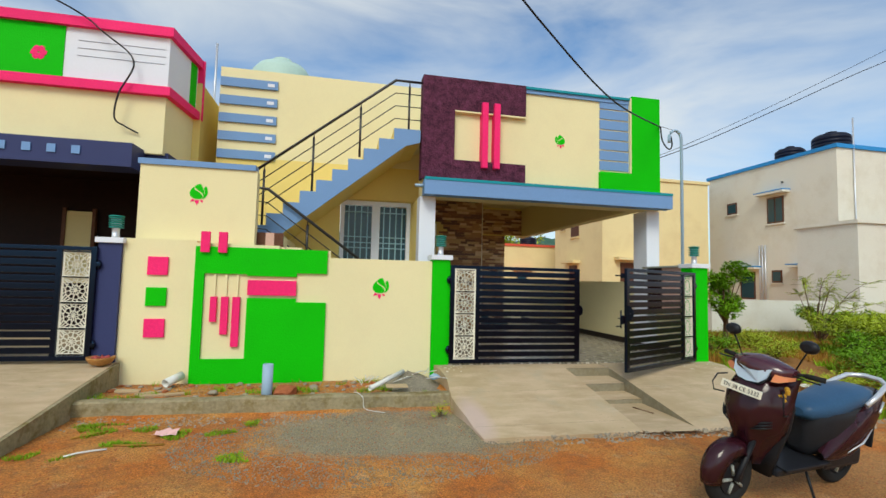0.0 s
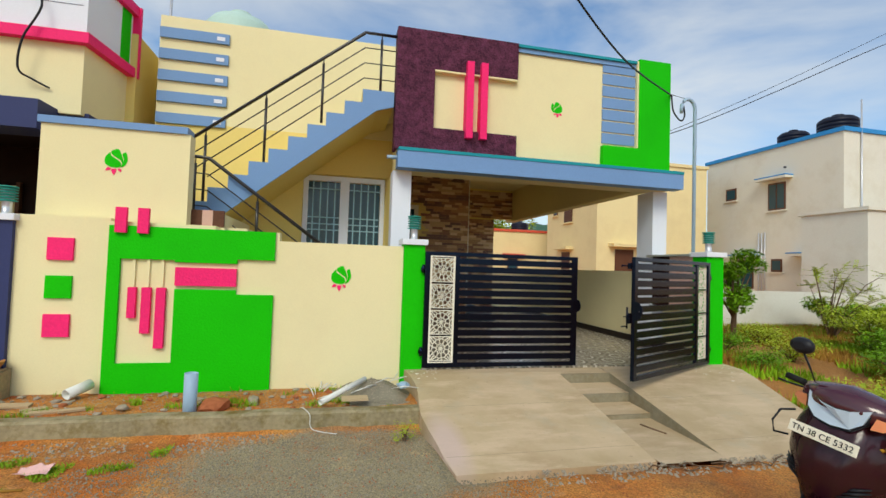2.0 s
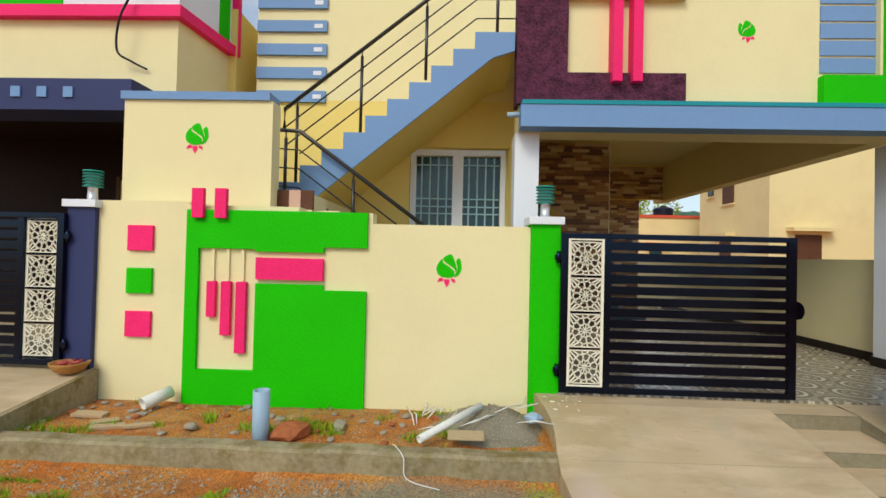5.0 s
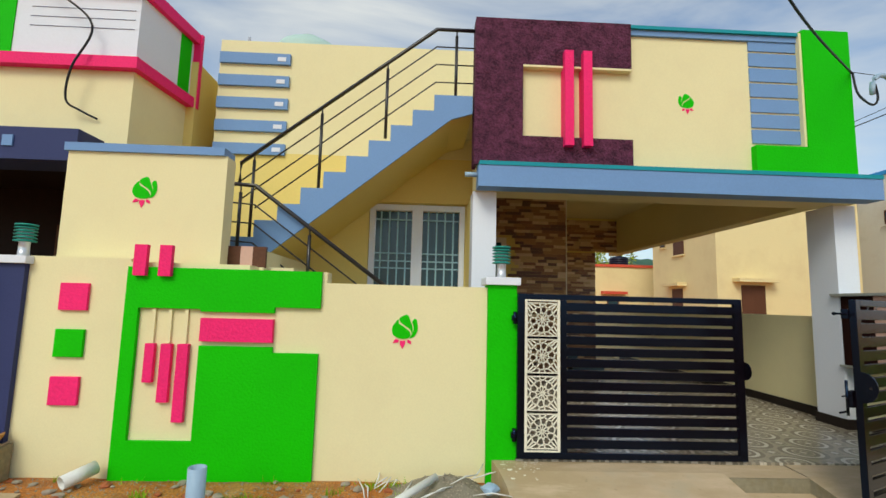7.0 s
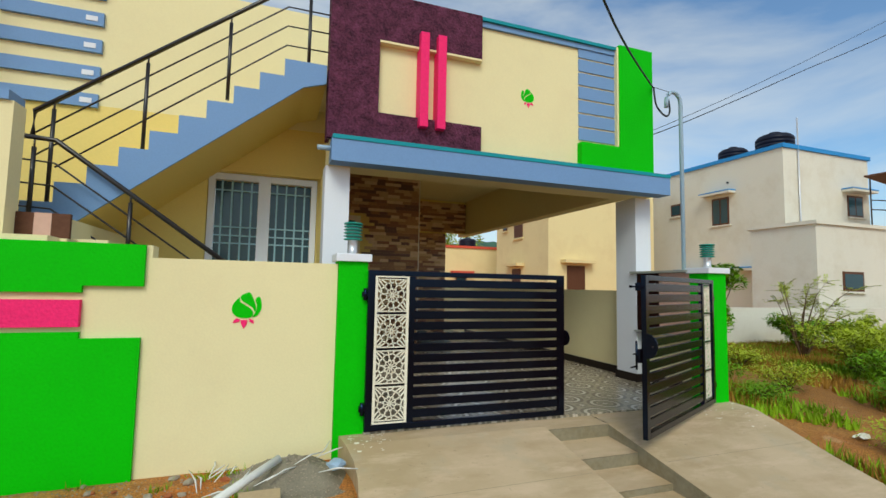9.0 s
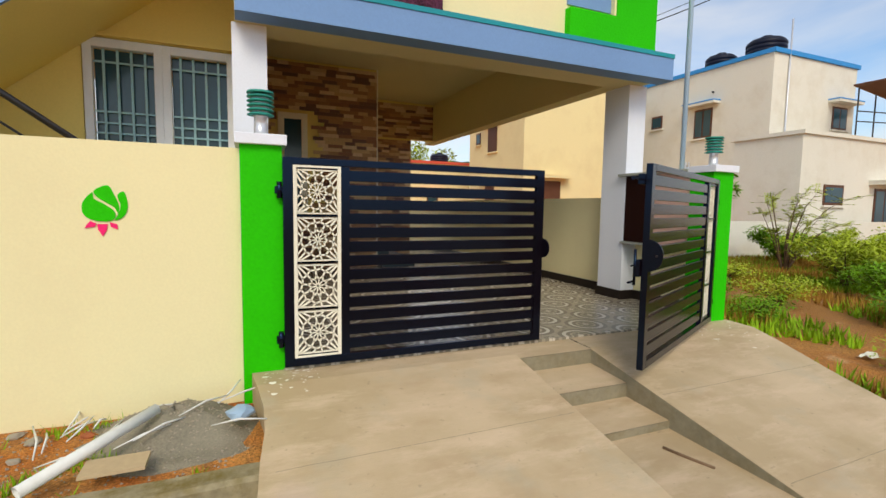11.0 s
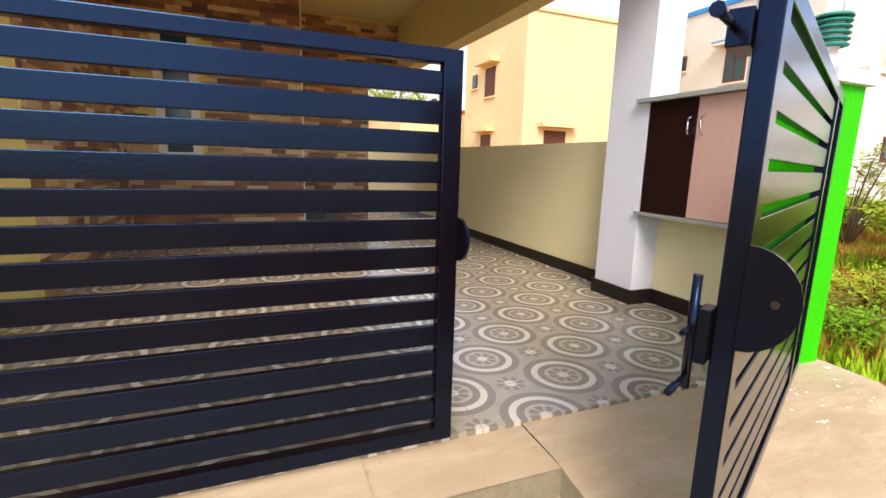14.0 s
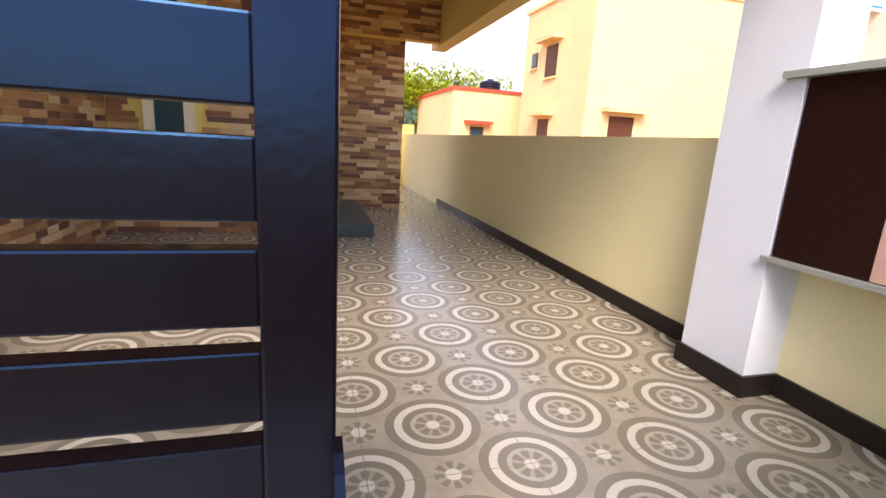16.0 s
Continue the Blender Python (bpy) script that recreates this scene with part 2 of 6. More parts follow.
def cladding_material():
    """Stacked stone strips; each strip takes its own tone."""
    m = bpy.data.materials.new("stone_strip_cladding")
    m.use_nodes = True
    n, l = m.node_tree.nodes, m.node_tree.links
    b = n["Principled BSDF"]
    b.inputs["Roughness"].default_value = 0.55
    info = n.new("ShaderNodeNewGeometry")
    ramp = n.new("ShaderNodeValToRGB")
    ramp.color_ramp.interpolation = "CONSTANT"
    tones = [(0.0, (0.27, 0.12, 0.06)), (0.2, (0.42, 0.23, 0.10)), (0.38, (0.16, 0.075, 0.05)), (0.55, (0.56, 0.36, 0.18)), (0.72, (0.33, 0.16, 0.07)), (0.86, (0.68, 0.48, 0.28))]
    ramp.color_ramp.elements[0].color = (*tones[0][1], 1)
    ramp.color_ramp.elements[1].position, ramp.color_ramp.elements[1].color = tones[1][0], (*tones[1][1], 1)
    for p, c in tones[2:]:
        e = ramp.color_ramp.elements.new(p)
        e.color = (*c, 1)
    ob_info = n.new("ShaderNodeObjectInfo")
    total = n.new("ShaderNodeMath")
    total.operation = "ADD"
    l.new(info.outputs["Random Per Island"], total.inputs[0])
    l.new(ob_info.outputs["Random"], total.inputs[1])
    fr = n.new("ShaderNodeMath")
    fr.operation = "FRACT"
    l.new(total.outputs[0], fr.inputs[0])
    l.new(fr.outputs[0], ramp.inputs["Fac"])
    nz = n.new("ShaderNodeTexNoise")
    nz.inputs["Scale"].default_value, nz.inputs["Detail"].default_value = 30, 5
    l.new(info.outputs["Position"], nz.inputs["Vector"])
    mr = n.new("ShaderNodeMapRange")
    mr.inputs["To Min"].default_value, mr.inputs["To Max"].default_value = 0.75, 1.25
    l.new(nz.outputs["Fac"], mr.inputs["Value"])
    sc = n.new("ShaderNodeVectorMath")
    sc.operation = "SCALE"
    l.new(ramp.outputs["Color"], sc.inputs[0])
    l.new(mr.outputs[0], sc.inputs["Scale"])
    l.new(sc.outputs["Vector"], b.inputs["Base Color"])
    bp = n.new("ShaderNodeBump")
    bp.inputs["Strength"].default_value, bp.inputs["Distance"].default_value = 0.4, 0.006
    l.new(nz.outputs["Fac"], bp.inputs["Height"])
    l.new(bp.outputs["Normal"], b.inputs["Normal"])
    return m


CLAD = cladding_material()


def ramp_material():
    """Hand-trowelled tan concrete: streaks along the street, worn pale patches, a limewashed corner."""
    m = bpy.data.materials.new("trowelled_ramp_concrete")
    m.use_nodes = True
    n, l = m.node_tree.nodes, m.node_tree.links
    b = n["Principled BSDF"]
    b.inputs["Roughness"].default_value = 0.62
    b.inputs["Specular IOR Level"].default_value = 0.25
    geo = n.new("ShaderNodeNewGeometry")

    def tex(scale, stretch=(1, 1, 1), detail=7, rough=0.6):
        mp, t = n.new("ShaderNodeMapping"), n.new("ShaderNodeTexNoise")
        mp.inputs["Scale"].default_value = stretch
        mp.inputs["Rotation"].default_value = (0, 0, 0.06)
        t.inputs["Scale"].default_value, t.inputs["Detail"].default_value, t.inputs["Roughness"].default_value = scale, detail, rough
        l.new(geo.outputs["Position"], mp.inputs["Vector"])
        l.new(mp.outputs["Vector"], t.inputs["Vector"])
        return t.outputs["Fac"]

    def rng(v, a, c, lo=0.0, hi=1.0):
        r = n.new("ShaderNodeMapRange")
        for k, x in (("From Min", a), ("From Max", c), ("To Min", lo), ("To Max", hi)):
            r.inputs[k].default_value = x
        l.new(v, r.inputs["Value"])
        return r.outputs[0]

    def mix(f, a, c):
        x = n.new("ShaderNodeMixRGB")
        l.new(f, x.inputs["Fac"])
        for k, v in (("Color1", a), ("Color2", c)):
            if isinstance(v, tuple):
                x.inputs[k].default_value = (*v, 1)
            else:
                l.new(v, x.inputs[k])
        return x.outputs["Color"]
    col = mix(rng(tex(1.1), 0.38, 0.62), (0.45, 0.335, 0.195), (0.57, 0.43, 0.275))
    col = mix(rng(tex(1.6, (0.8, 1.7, 1)), 0.50, 0.70, 0, 0.65), col, (0.40, 0.275, 0.155))
    col = mix(rng(tex(2.6, (0.6, 2.0, 1), 9, 0.7), 0.50, 0.66, 0, 0.65), col, (0.66, 0.50, 0.34))
    col = mix(rng(tex(2.1, (1, 1, 1), 8), 0.56, 0.74, 0, 0.6), col, (0.44, 0.38, 0.27))
    col = mix(rng(tex(24, (1, 1, 1), 4, 0.5), 0.66, 0.74, 0, 0.45), col, (0.26, 0.20, 0.12))
    mp, ln = n.new("ShaderNodeMapping"), n.new("ShaderNodeVectorMath")
    mp.inputs["Location"].default_value, mp.inputs["Scale"].default_value = (-1.78 / 0.16, -5.45 / 0.50, 0), (1 / 0.16, 1 / 0.50, 0)
    ln.operation = "LENGTH"
    l.new(geo.outputs["Position"], mp.inputs["Vector"])
    l.new(mp.outputs["Vector"], ln.inputs[0])
    col = mix(rng(ln.outputs["Value"], 0.5, 1.3, 0.75, 0.0), col, (0.60, 0.45, 0.40))
    l.new(col, b.inputs["Base Color"])
    bp = n.new("ShaderNodeBump")
    bp.inputs["Strength"].default_value, bp.inputs["Distance"].default_value = 0.45, 0.006
    l.new(tex(9, (0.5, 2.5, 1), 9, 0.7), bp.inputs["Height"])
    l.new(bp.outputs["Normal"], b.inputs["Normal"])
    return m


RAMP = ramp_material()


def ground_material():
    """Red earth with grey grit and greenish, trodden patches."""
    m = bpy.data.materials.new("earth_ground")
    m.use_nodes = True
    n, l = m.node_tree.nodes, m.node_tree.links
    b = n["Principled BSDF"]
    b.inputs["Roughness"].default_value = 0.95
    geo = n.new("ShaderNodeNewGeometry")

    def tex(scale, detail=8, rough=0.6):
        t = n.new("ShaderNodeTexNoise")
        t.inputs["Scale"].default_value, t.inputs["Detail"].default_value, t.inputs["Roughness"].default_value = scale, detail, rough
        l.new(geo.outputs["Position"], t.inputs["Vector"])
        return t.outputs["Fac"]

    def rng(v, a, c, lo=0.0, hi=1.0):
        r = n.new("ShaderNodeMapRange")
        for k, x in (("From Min", a), ("From Max", c), ("To Min", lo), ("To Max", hi)):
            r.inputs[k].default_value = x
        l.new(v, r.inputs["Value"])
        return r.outputs[0]

    def mix(f, a, c):
        x = n.new("ShaderNodeMixRGB")
        l.new(f, x.inputs["Fac"])
        for k, v in (("Color1", a), ("Color2", c)):
            if isinstance(v, tuple):
                x.inputs[k].default_value = (*v, 1)
            else:
                l.new(v, x.inputs[k])
        return x.outputs["Color"]

    def ball(cx, cy, rx, ry, soft=0.5, wob=0.5):
        """1 inside a soft ellipse with a ragged edge."""
        mp = n.new("ShaderNodeMapping")
        mp.inputs["Location"].default_value = (-cx / rx, -cy / ry, 0)
        mp.inputs["Scale"].default_value = (1 / rx, 1 / ry, 0)
        l.new(geo.outputs["Position"], mp.inputs["Vector"])
        ln = n.new("ShaderNodeVectorMath")
        ln.operation = "LENGTH"
        l.new(mp.outputs["Vector"], ln.inputs[0])
        ad = n.new("ShaderNodeMath")
        ad.operation = "MULTIPLY_ADD"
        l.new(tex(2.5), ad.inputs[0])
        ad.inputs[1].default_value = wob
        l.new(ln.outputs["Value"], ad.inputs[2])
        return rng(ad.outputs[0], 1 + wob / 2 - soft / 2, 1 + wob / 2 + soft / 2, 1.0, 0.0)

    fine = tex(70, 6)
    col = mix(rng(tex(1.3), 0.4, 0.65), (0.52, 0.155, 0.022), (0.58, 0.27, 0.065))
    col = mix(rng(tex(8, 10), 0.5, 0.75, 0, 0.7), col, (0.17, 0.075, 0.03))
    col = mix(ball(1.0, 5.35, 1.45, 0.75, 0.22, 0.6), col, (0.33, 0.27, 0.16))
    col = mix(ball(4.3, 3.2, 2.4, 0.9, 0.5, 0.9), col, (0.44, 0.20, 0.06))
    col = mix(ball(0.5, 2.3, 5.0, 1.0, 0.6, 1.1), col, (0.50, 0.25, 0.07))
    col = mix(rng(tex(4.5, 10, 0.7), 0.60, 0.68, 0, 0.35), col, (0.40, 0.34, 0.19))
    col = mix(ball(13.5, 9.5, 8.5, 5.0, 0.6, 0.9), col, (0.36, 0.16, 0.035))
    col = mix(rng(tex(0.9, 9, 0.65), 0.52, 0.66, 0, 0.55), col, (0.30, 0.13, 0.045))
    col = mix(rng(tex(2.7, 8, 0.6), 0.60, 0.70, 0, 0.45), col, (0.66, 0.44, 0.22))
    sc = n.new("ShaderNodeVectorMath")
    sc.operation = "SCALE"
    l.new(col, sc.inputs[0])
    l.new(rng(fine, 0.35, 0.65, 0.58, 1.42), sc.inputs["Scale"])
    l.new(sc.outputs["Vector"], b.inputs["Base Color"])
    bp = n.new("ShaderNodeBump")
    bp.inputs["Strength"].default_value, bp.inputs["Distance"].default_value = 0.9, 0.02
    l.new(fine, bp.inputs["Height"])
    l.new(bp.outputs["Normal"], b.inputs["Normal"])
    return m


EARTH = ground_material()


# ---- mesh helpers ----
def box(bm, x0, x1, y0, y1, z0, z1, bevel=0.0):
    """An upright box between two corners, with softened edges if asked."""
    made = bmesh.ops.create_cube(bm, size=1.0)["verts"]
    for v in made:
        v.co = Vector((x0 if v.co.x < 0 else x1, y0 if v.co.y < 0 else y1, z0 if v.co.z < 0 else z1))
    if bevel:
        edges = list({e for v in made for e in v.link_edges})
        bmesh.ops.bevel(bm, geom=edges, offset=bevel, segments=2, affect="EDGES", profile=0.6)
    return made


def prism(bm, outline, axis, lo, hi):
    """A closed outline (2D) pushed along an axis from lo to hi."""
    def at(p, d):
        return {"x": (d, p[0], p[1]), "y": (p[0], d, p[1]), "z": (p[0], p[1], d)}[axis]
    a = [bm.verts.new(at(p, lo)) for p in outline]
    b = [bm.verts.new(at(p, hi)) for p in outline]
    bm.faces.new(a)
    bm.faces.new(b[::-1])
    for i in range(len(a)):
        j = (i + 1) % len(a)
        bm.faces.new((a[i], b[i], b[j], a[j]))
    bmesh.ops.recalc_face_normals(bm, faces=bm.faces[:])


def tube(bm, pts, r, n=8, ends=True):
    """A round bar along a line of points."""
    pts = [Vector(p) for p in pts]
    rings = []
    for i, p in enumerate(pts):
        d = (pts[min(i + 1, len(pts) - 1)] - pts[max(i - 1, 0)]).normalized()
        up = Vector((0, 0, 1)) if abs(d.z) < 0.9 else Vector((1, 0, 0))
        u = d.cross(up).normalized()
        w = u.cross(d)
        rr = r[i] if isinstance(r, (list, tuple)) else r
        rings.append([bm.verts.new(p + (u * math.cos(2 * math.pi * k / n) + w * math.sin(2 * math.pi * k / n)) * rr) for k in range(n)])
    for a, b in zip(rings, rings[1:]):
        for k in range(n):
            f = bm.faces.new((a[k], a[(k + 1) % n], b[(k + 1) % n], b[k]))
            f.smooth = True
    if ends:
        bm.faces.new(rings[0][::-1])
        bm.faces.new(rings[-1])


def lathe(bm, profile, cx, cy, n=20, cap=True):
    """Rings (radius, z) turned round an upright axis."""
    rings = [[bm.verts.new((cx + r * math.cos(2 * math.pi * k / n), cy + r * math.sin(2 * math.pi * k / n), z)) for k in range(n)] for r, z in profile]
    for a, b in zip(rings, rings[1:]):
        for k in range(n):
            f = bm.faces.new((a[k], a[(k + 1) % n], b[(k + 1) % n], b[k]))
            f.smooth = True
    if cap:
        bm.faces.new(rings[0][::-1])
        bm.faces.new(rings[-1])


def part(name, bm, mat, parent=None, label=""):
    """Links a bmesh as one mesh object, under a thing or a part."""
    me = bpy.data.meshes.new(name)
    bm.to_mesh(me)
    bm.free()
    me.materials.append(mat)
    ob = new(name, me)
    if parent:
        ob.parent = parent
        ob.matrix_parent_inverse = parent.matrix_basis.inverted()
    return tagged(ob, label)


def thing(name, label, category, at=(0, 0, 0), group="", kind=""):
    """An empty at a thing's base."""
    ob = new(name)
    ob.empty_display_size = 0.1
    ob.location = at
    return tagged(ob, label, category, group, kind)


def boxes(name, mat, specs, parent=None, label="", bevel=0.0):
    bm = bmesh.new()
    for s in specs:
        box(bm, *s, bevel=bevel)
    return part(name, bm, mat, parent, label)


def solid(name, mat, spec, label="", category="", parent=None, bevel=0.0, kind="", group=""):
    ob = boxes(name, mat, [spec], parent, "", bevel)
    return tagged(ob, label, category, group, kind)


# ---- ground, kerb, ramps ----
def street_height(x, y):
    """Height of the open ground: the street lies low, the yard strip by the wall a little higher."""
    h = -0.165
    if y > 6.2 and y < 7.3 and x < 1.75:
        h = -0.03
    if x > 5.8 and y > 5.2:
        h = -0.165 + min(0.22, (y - 5.2) * 0.08)
    if 1.7 < x < 5.8 and y > 4.95:
        h = -0.30
    return h + 0.012 * noise.noise(Vector((x * 0.8, y * 0.8, 0))) + 0.012 * noise.noise(Vector((x * 4, y * 4, 3)))


def build_ground():
    bm = bmesh.new()
    def steps(lo, hi, near_lo, near_hi, fine):
        far = [lo * (0.5 ** k) for k in range(0, 8) if lo * (0.5 ** k) < near_lo]
        mid = list(np.arange(near_lo, near_hi, fine))
        out = sorted(hi * (0.5 ** k) for k in range(0, 8) if hi * (0.5 ** k) > near_hi)
        return far + [float(v) for v in mid] + out
    xs, ys = steps(-900, 900, -6.0, 14.0, 0.14), steps(-900, 900, -3.0, 14.0, 0.14)
    grid = [[bm.verts.new((x, y, street_height(x, y))) for x in xs] for y in ys]
    for a, b in zip(grid, grid[1:]):
        for i in range(len(xs) - 1):
            f = bm.faces.new((a[i], a[i + 1], b[i + 1], b[i]))
            f.smooth = True
    ob = part("ground", bm, EARTH)
    return tagged(ob, "red earth street verge with grey grit", "ground", kind="structure")


build_ground()

# low kerb along the planting strip, its edge a little uneven
def build_kerb(x0, x1, y0, y1, ztop, label):
    bm = bmesh.new()
    n = max(2, int((x1 - x0) / 0.12))
    rows = []
    for i in range(n + 1):
        x = x0 + (x1 - x0) * i / n
        d = 0.012 * noise.noise(Vector((x * 3, 1, 0)))
        e = 0.014 * noise.noise(Vector((x * 2, 5, 0)))
        rows.append([bm.verts.new(p) for p in ((x, y0 + d, -0.34), (x, y0 + d, ztop - 0.02 + e), (x, y0 + 0.02 + d, ztop + e), (x, y1 - 0.02 + d, ztop + e), (x, y1 + d, ztop - 0.02 + e), (x, y1 + d, -0.34))])
    for a, b in zip(rows, rows[1:]):
        for k in range(6):
            bm.faces.new((a[k], b[k], b[(k + 1) % 6], a[(k + 1) % 6]))
    bm.faces.new(rows[0])
    bm.faces.new(rows[-1][::-1])
    bmesh.ops.recalc_face_normals(bm, faces=bm.faces[:])
    ob = part("kerb", bm, KERB)
    return tagged(ob, label, "kerb", kind="structure")


build_kerb(-2.85, 1.66, 6.13, 6.29, 0.02, "rough concrete kerb round the planting strip")


def build_ramp():
    """Sloping entrance slab with a flight of shallow steps cut in."""
    bm = bmesh.new()
    SX0, SX1, YT = 3.565, 4.265, 6.86

    def top(y):
        if y > 6.95:
            return 0.185
        return 0.185 - (6.95 - y) * 0.190

    def cap(pts):
        bm.faces.new([bm.verts.new(p) for p in pts])

    def slab(x0f, x1f, y0, y1, n=10):
        ys = [y1 - (y1 - y0) * i / n for i in range(n + 1)]
        for a, b in zip(ys, ys[1:]):
            xa0, xa1, xb0, xb1 = x0f(a), x1f(a), x0f(b), x1f(b)
            cap([(xb0, b, top(b)), (xb1, b, top(b)), (xa1, a, top(a)), (xa0, a, top(a))])

    left = lambda y: 1.66 + 0.03 * math.sin(y * 5) + 0.5 * max(0.0, 5.35 - y) ** 1.6
    right = lambda y: 6.33 if y > 6.9 else 6.33 - (6.9 - y) * 0.23 + 0.02 * math.sin(y * 4)
    slab(left, lambda y: SX0, 5.02, 7.40)
    slab(lambda y: SX1, right, 4.82, 7.40)
    cap([(SX0, YT, top(YT)), (SX1, YT, top(YT)), (SX1, 7.40, 0.185), (SX0, 7.40, 0.185)])
    # side faces
    def skirt(f, y0, y1, n=10, flip=False):
        ys = [y1 - (y1 - y0) * i / n for i in range(n + 1)]
        for a, b in zip(ys, ys[1:]):
            cap([(f(a), a, top(a)), (f(b), b, top(b)), (f(b), b, -0.45), (f(a), a, -0.45)])
    skirt(left, 5.02, 7.40)
    skirt(right, 4.82, 7.40)
    skirt(lambda y: SX0, 5.02, YT)
    skirt(lambda y: SX1, 4.82, YT)
    cap([(left(5.02), 5.02, top(5.02)), (SX0, 5.02, top(5.02)), (SX0, 5.02, -0.5), (left(5.02), 5.02, -0.5)])
    cap([(SX1, 4.82, top(4.82)), (right(4.82), 4.82, top(4.82)), (right(4.82), 4.82, -0.5), (SX1, 4.82, -0.5)])
    # treads, and the front lip
    levels = [(YT, 6.45, 0.05, 0.023), (6.45, 6.05, -0.083, -0.10), (6.05, 4.95, -0.155, -0.175)]
    for y1, y0, za, zb in levels:
        cap([(SX0, y0, zb), (SX1, y0, zb), (SX1, y1, za), (SX0, y1, za)])
    bmesh.ops.recalc_face_normals(bm, faces=bm.faces[:])
    ob = part("entrance_ramp", bm, RAMP)
    tagged(ob, "worn concrete entrance ramp with cut-in steps", "ramp", kind="structure")
    z = top(YT)
    for y1, y0, za, zb in levels:
        boxes("step_riser", RISER, [(SX0 + 0.001, SX1 - 0.001, y1 - 0.004, y1 + 0.03, za - 0.02, z - 0.003)], ob, "grey cement step riser")
        z = zb
    for xs, x0, x1 in ((SX0, SX0 - 0.03, SX0 + 0.004), (SX1, SX1 - 0.004, SX1 + 0.03)):
        b = bmesh.new()
        prism(b, [(YT, 0.0), (YT, top(YT) - 0.003), (5.05, top(5.05) - 0.003), (5.05, -0.3), (YT, -0.3)], "x", x0, x1)
        part("step_cheek", b, RISER, ob, "grey cement cheek of the steps")
    # trowelled joints across the slab
    for y, sk in ((6.12, 0.06), (5.26, 0.05)):
        for xa, xb in ((1.72, SX0 - 0.04), (SX1 + 0.04, right(y) - 0.03)):
            b = bmesh.new()
            n = 12
            row = []
            for k in range(n + 1):
                x = xa + (xb - xa) * k / n
                yy = y + sk * (x - 1.7) / 4.6 + 0.006 * noise.noise(Vector((x * 3, y, 0)))
                row.append([b.verts.new((x, yy - 0.0016, top(yy - 0.0016) + 0.0015)), b.verts.new((x, yy + 0.0016, top(yy + 0.0016) + 0.0015))])
            for p, q in zip(row, row[1:]):
                b.faces.new((p[0], q[0], q[1], p[1]))
            part("slab_joint", b, RISER, ob)


build_ramp()

# neighbour's ramp
bm = bmesh.new()
prism(bm, [(7.22, 0.27), (4.2, -0.15), (4.2, -0.5), (7.22, -0.5)], "x", -6.5, -2.525)
tagged(part("neighbour_ramp", bm, RAMP), "pale concrete ramp before the neighbour's gate", "ramp", kind="structure")
bm = bmesh.new()
prism(bm, [(7.20, 0.262), (4.9, -0.057), (4.9, -0.4), (7.20, -0.4)], "x", -2.525, -2.485)
tagged(part("ramp_edge", bm, KERB), "rough concrete edge of the neighbour's ramp", "kerb", kind="structure")

# ---- porch floor ----
FLOOR = boxes("floor", TILEFLOOR, [(1.84, 6.02, 7.15, 7.44, 0.0, 0.2), (1.80, 6.20, 7.44, 15.4, 0.0, 0.2), (5.58, 6.20, 15.4, 19.0, 0.0, 0.199)])
tagged(FLOOR, "porch floor of ring-patterned grey tiles", "floor", kind="structure")
solid("passage_wall", YELLOW, (4.9, 6.45, 19.0, 19.2, 0, 1.75), "yellow wall closing the side passage", "wall", kind="structure")

# ---- compound wall with its raised and recessed decoration ----
YW = 7.20
wall = thing("compound_wall", "cream rendered compound wall with green and pink relief", "wall", (0, YW, 0), kind="structure")
boxes("wall_body", CREAM, [(-2.55, 0.105, YW + 0.02, 7.42, -0.3, 1.80), (0.105, 1.58, YW + 0.02, 7.42, -0.3, 1.70)], wall)
# the green field, a mosaic of butted pieces
Gp = YW - 0.02
green = [
    (-1.66, -1.54, Gp, YW + 0.02, -0.3, 1.80),
    (-1.54, -0.995, Gp, YW + 0.02, 1.437, 1.80),
    (-0.995, -0.345, Gp, YW + 0.02, 1.415, 1.80),
    (-0.345, 0.062, Gp, YW + 0.02, 1.468, 1.80),
    (-1.54, -0.985, Gp, YW + 0.02, -0.3, 0.295),
    (-0.985, -0.345, Gp, YW + 0.02, -0.3, 1.115),
    (-0.345, 0.062, Gp, YW + 0.02, -0.3, 1.065),
]
boxes("green_field", GREEN, green, wall, "bright green raised field")
for k in range(3):
    boxes("cream_rib", CREAM, [(-1.42 + k * 0.143, -1.39 + k * 0.143, YW - 0.006, YW + 0.019, 1.13, 1.437)], wall)
boxes("wall_top", CREAM, [(-1.66, -0.60, YW + 0.02, 7.42, 1.80, 1.845), (-2.55, -1.66, YW + 0.02, 7.42, 1.80, 1.875)], wall)
boxes("pink_bar", PINK, [(-0.983, -0.347, YW - 0.03, YW + 0.019, 1.155, 1.36)], wall, "rough pink bar")
for x0, x1, z0 in ((-1.447, -1.365, 0.79), (-1.311, -1.218, 0.622), (-1.168, -1.071, 0.457)):
    boxes("pink_strip", PINK, [(x0, x1, YW - 0.028, YW + 0.019, z0, 1.126)], wall, "hanging pink strip", bevel=0.004)
for x0, x1 in ((-1.592, -1.48), (-1.372, -1.262)):
    boxes("pink_tab", PINK, [(x0, x1, YW - 0.07, Gp - 0.001, 1.72, 1.998)], wall, "pink tab over the wall's top", bevel=0.004)
for z0, z1, mt, lb in ((1.399, 1.64, PINK, "pink square"), (0.991, 1.233, GREEN, "green square"), (0.581, 0.823, PINK, "pink square")):
    boxes("square", mt, [(-2.237, -1.992, YW - 0.012, YW + 0.019, z0, z1)], wall, lb, bevel=0.004)


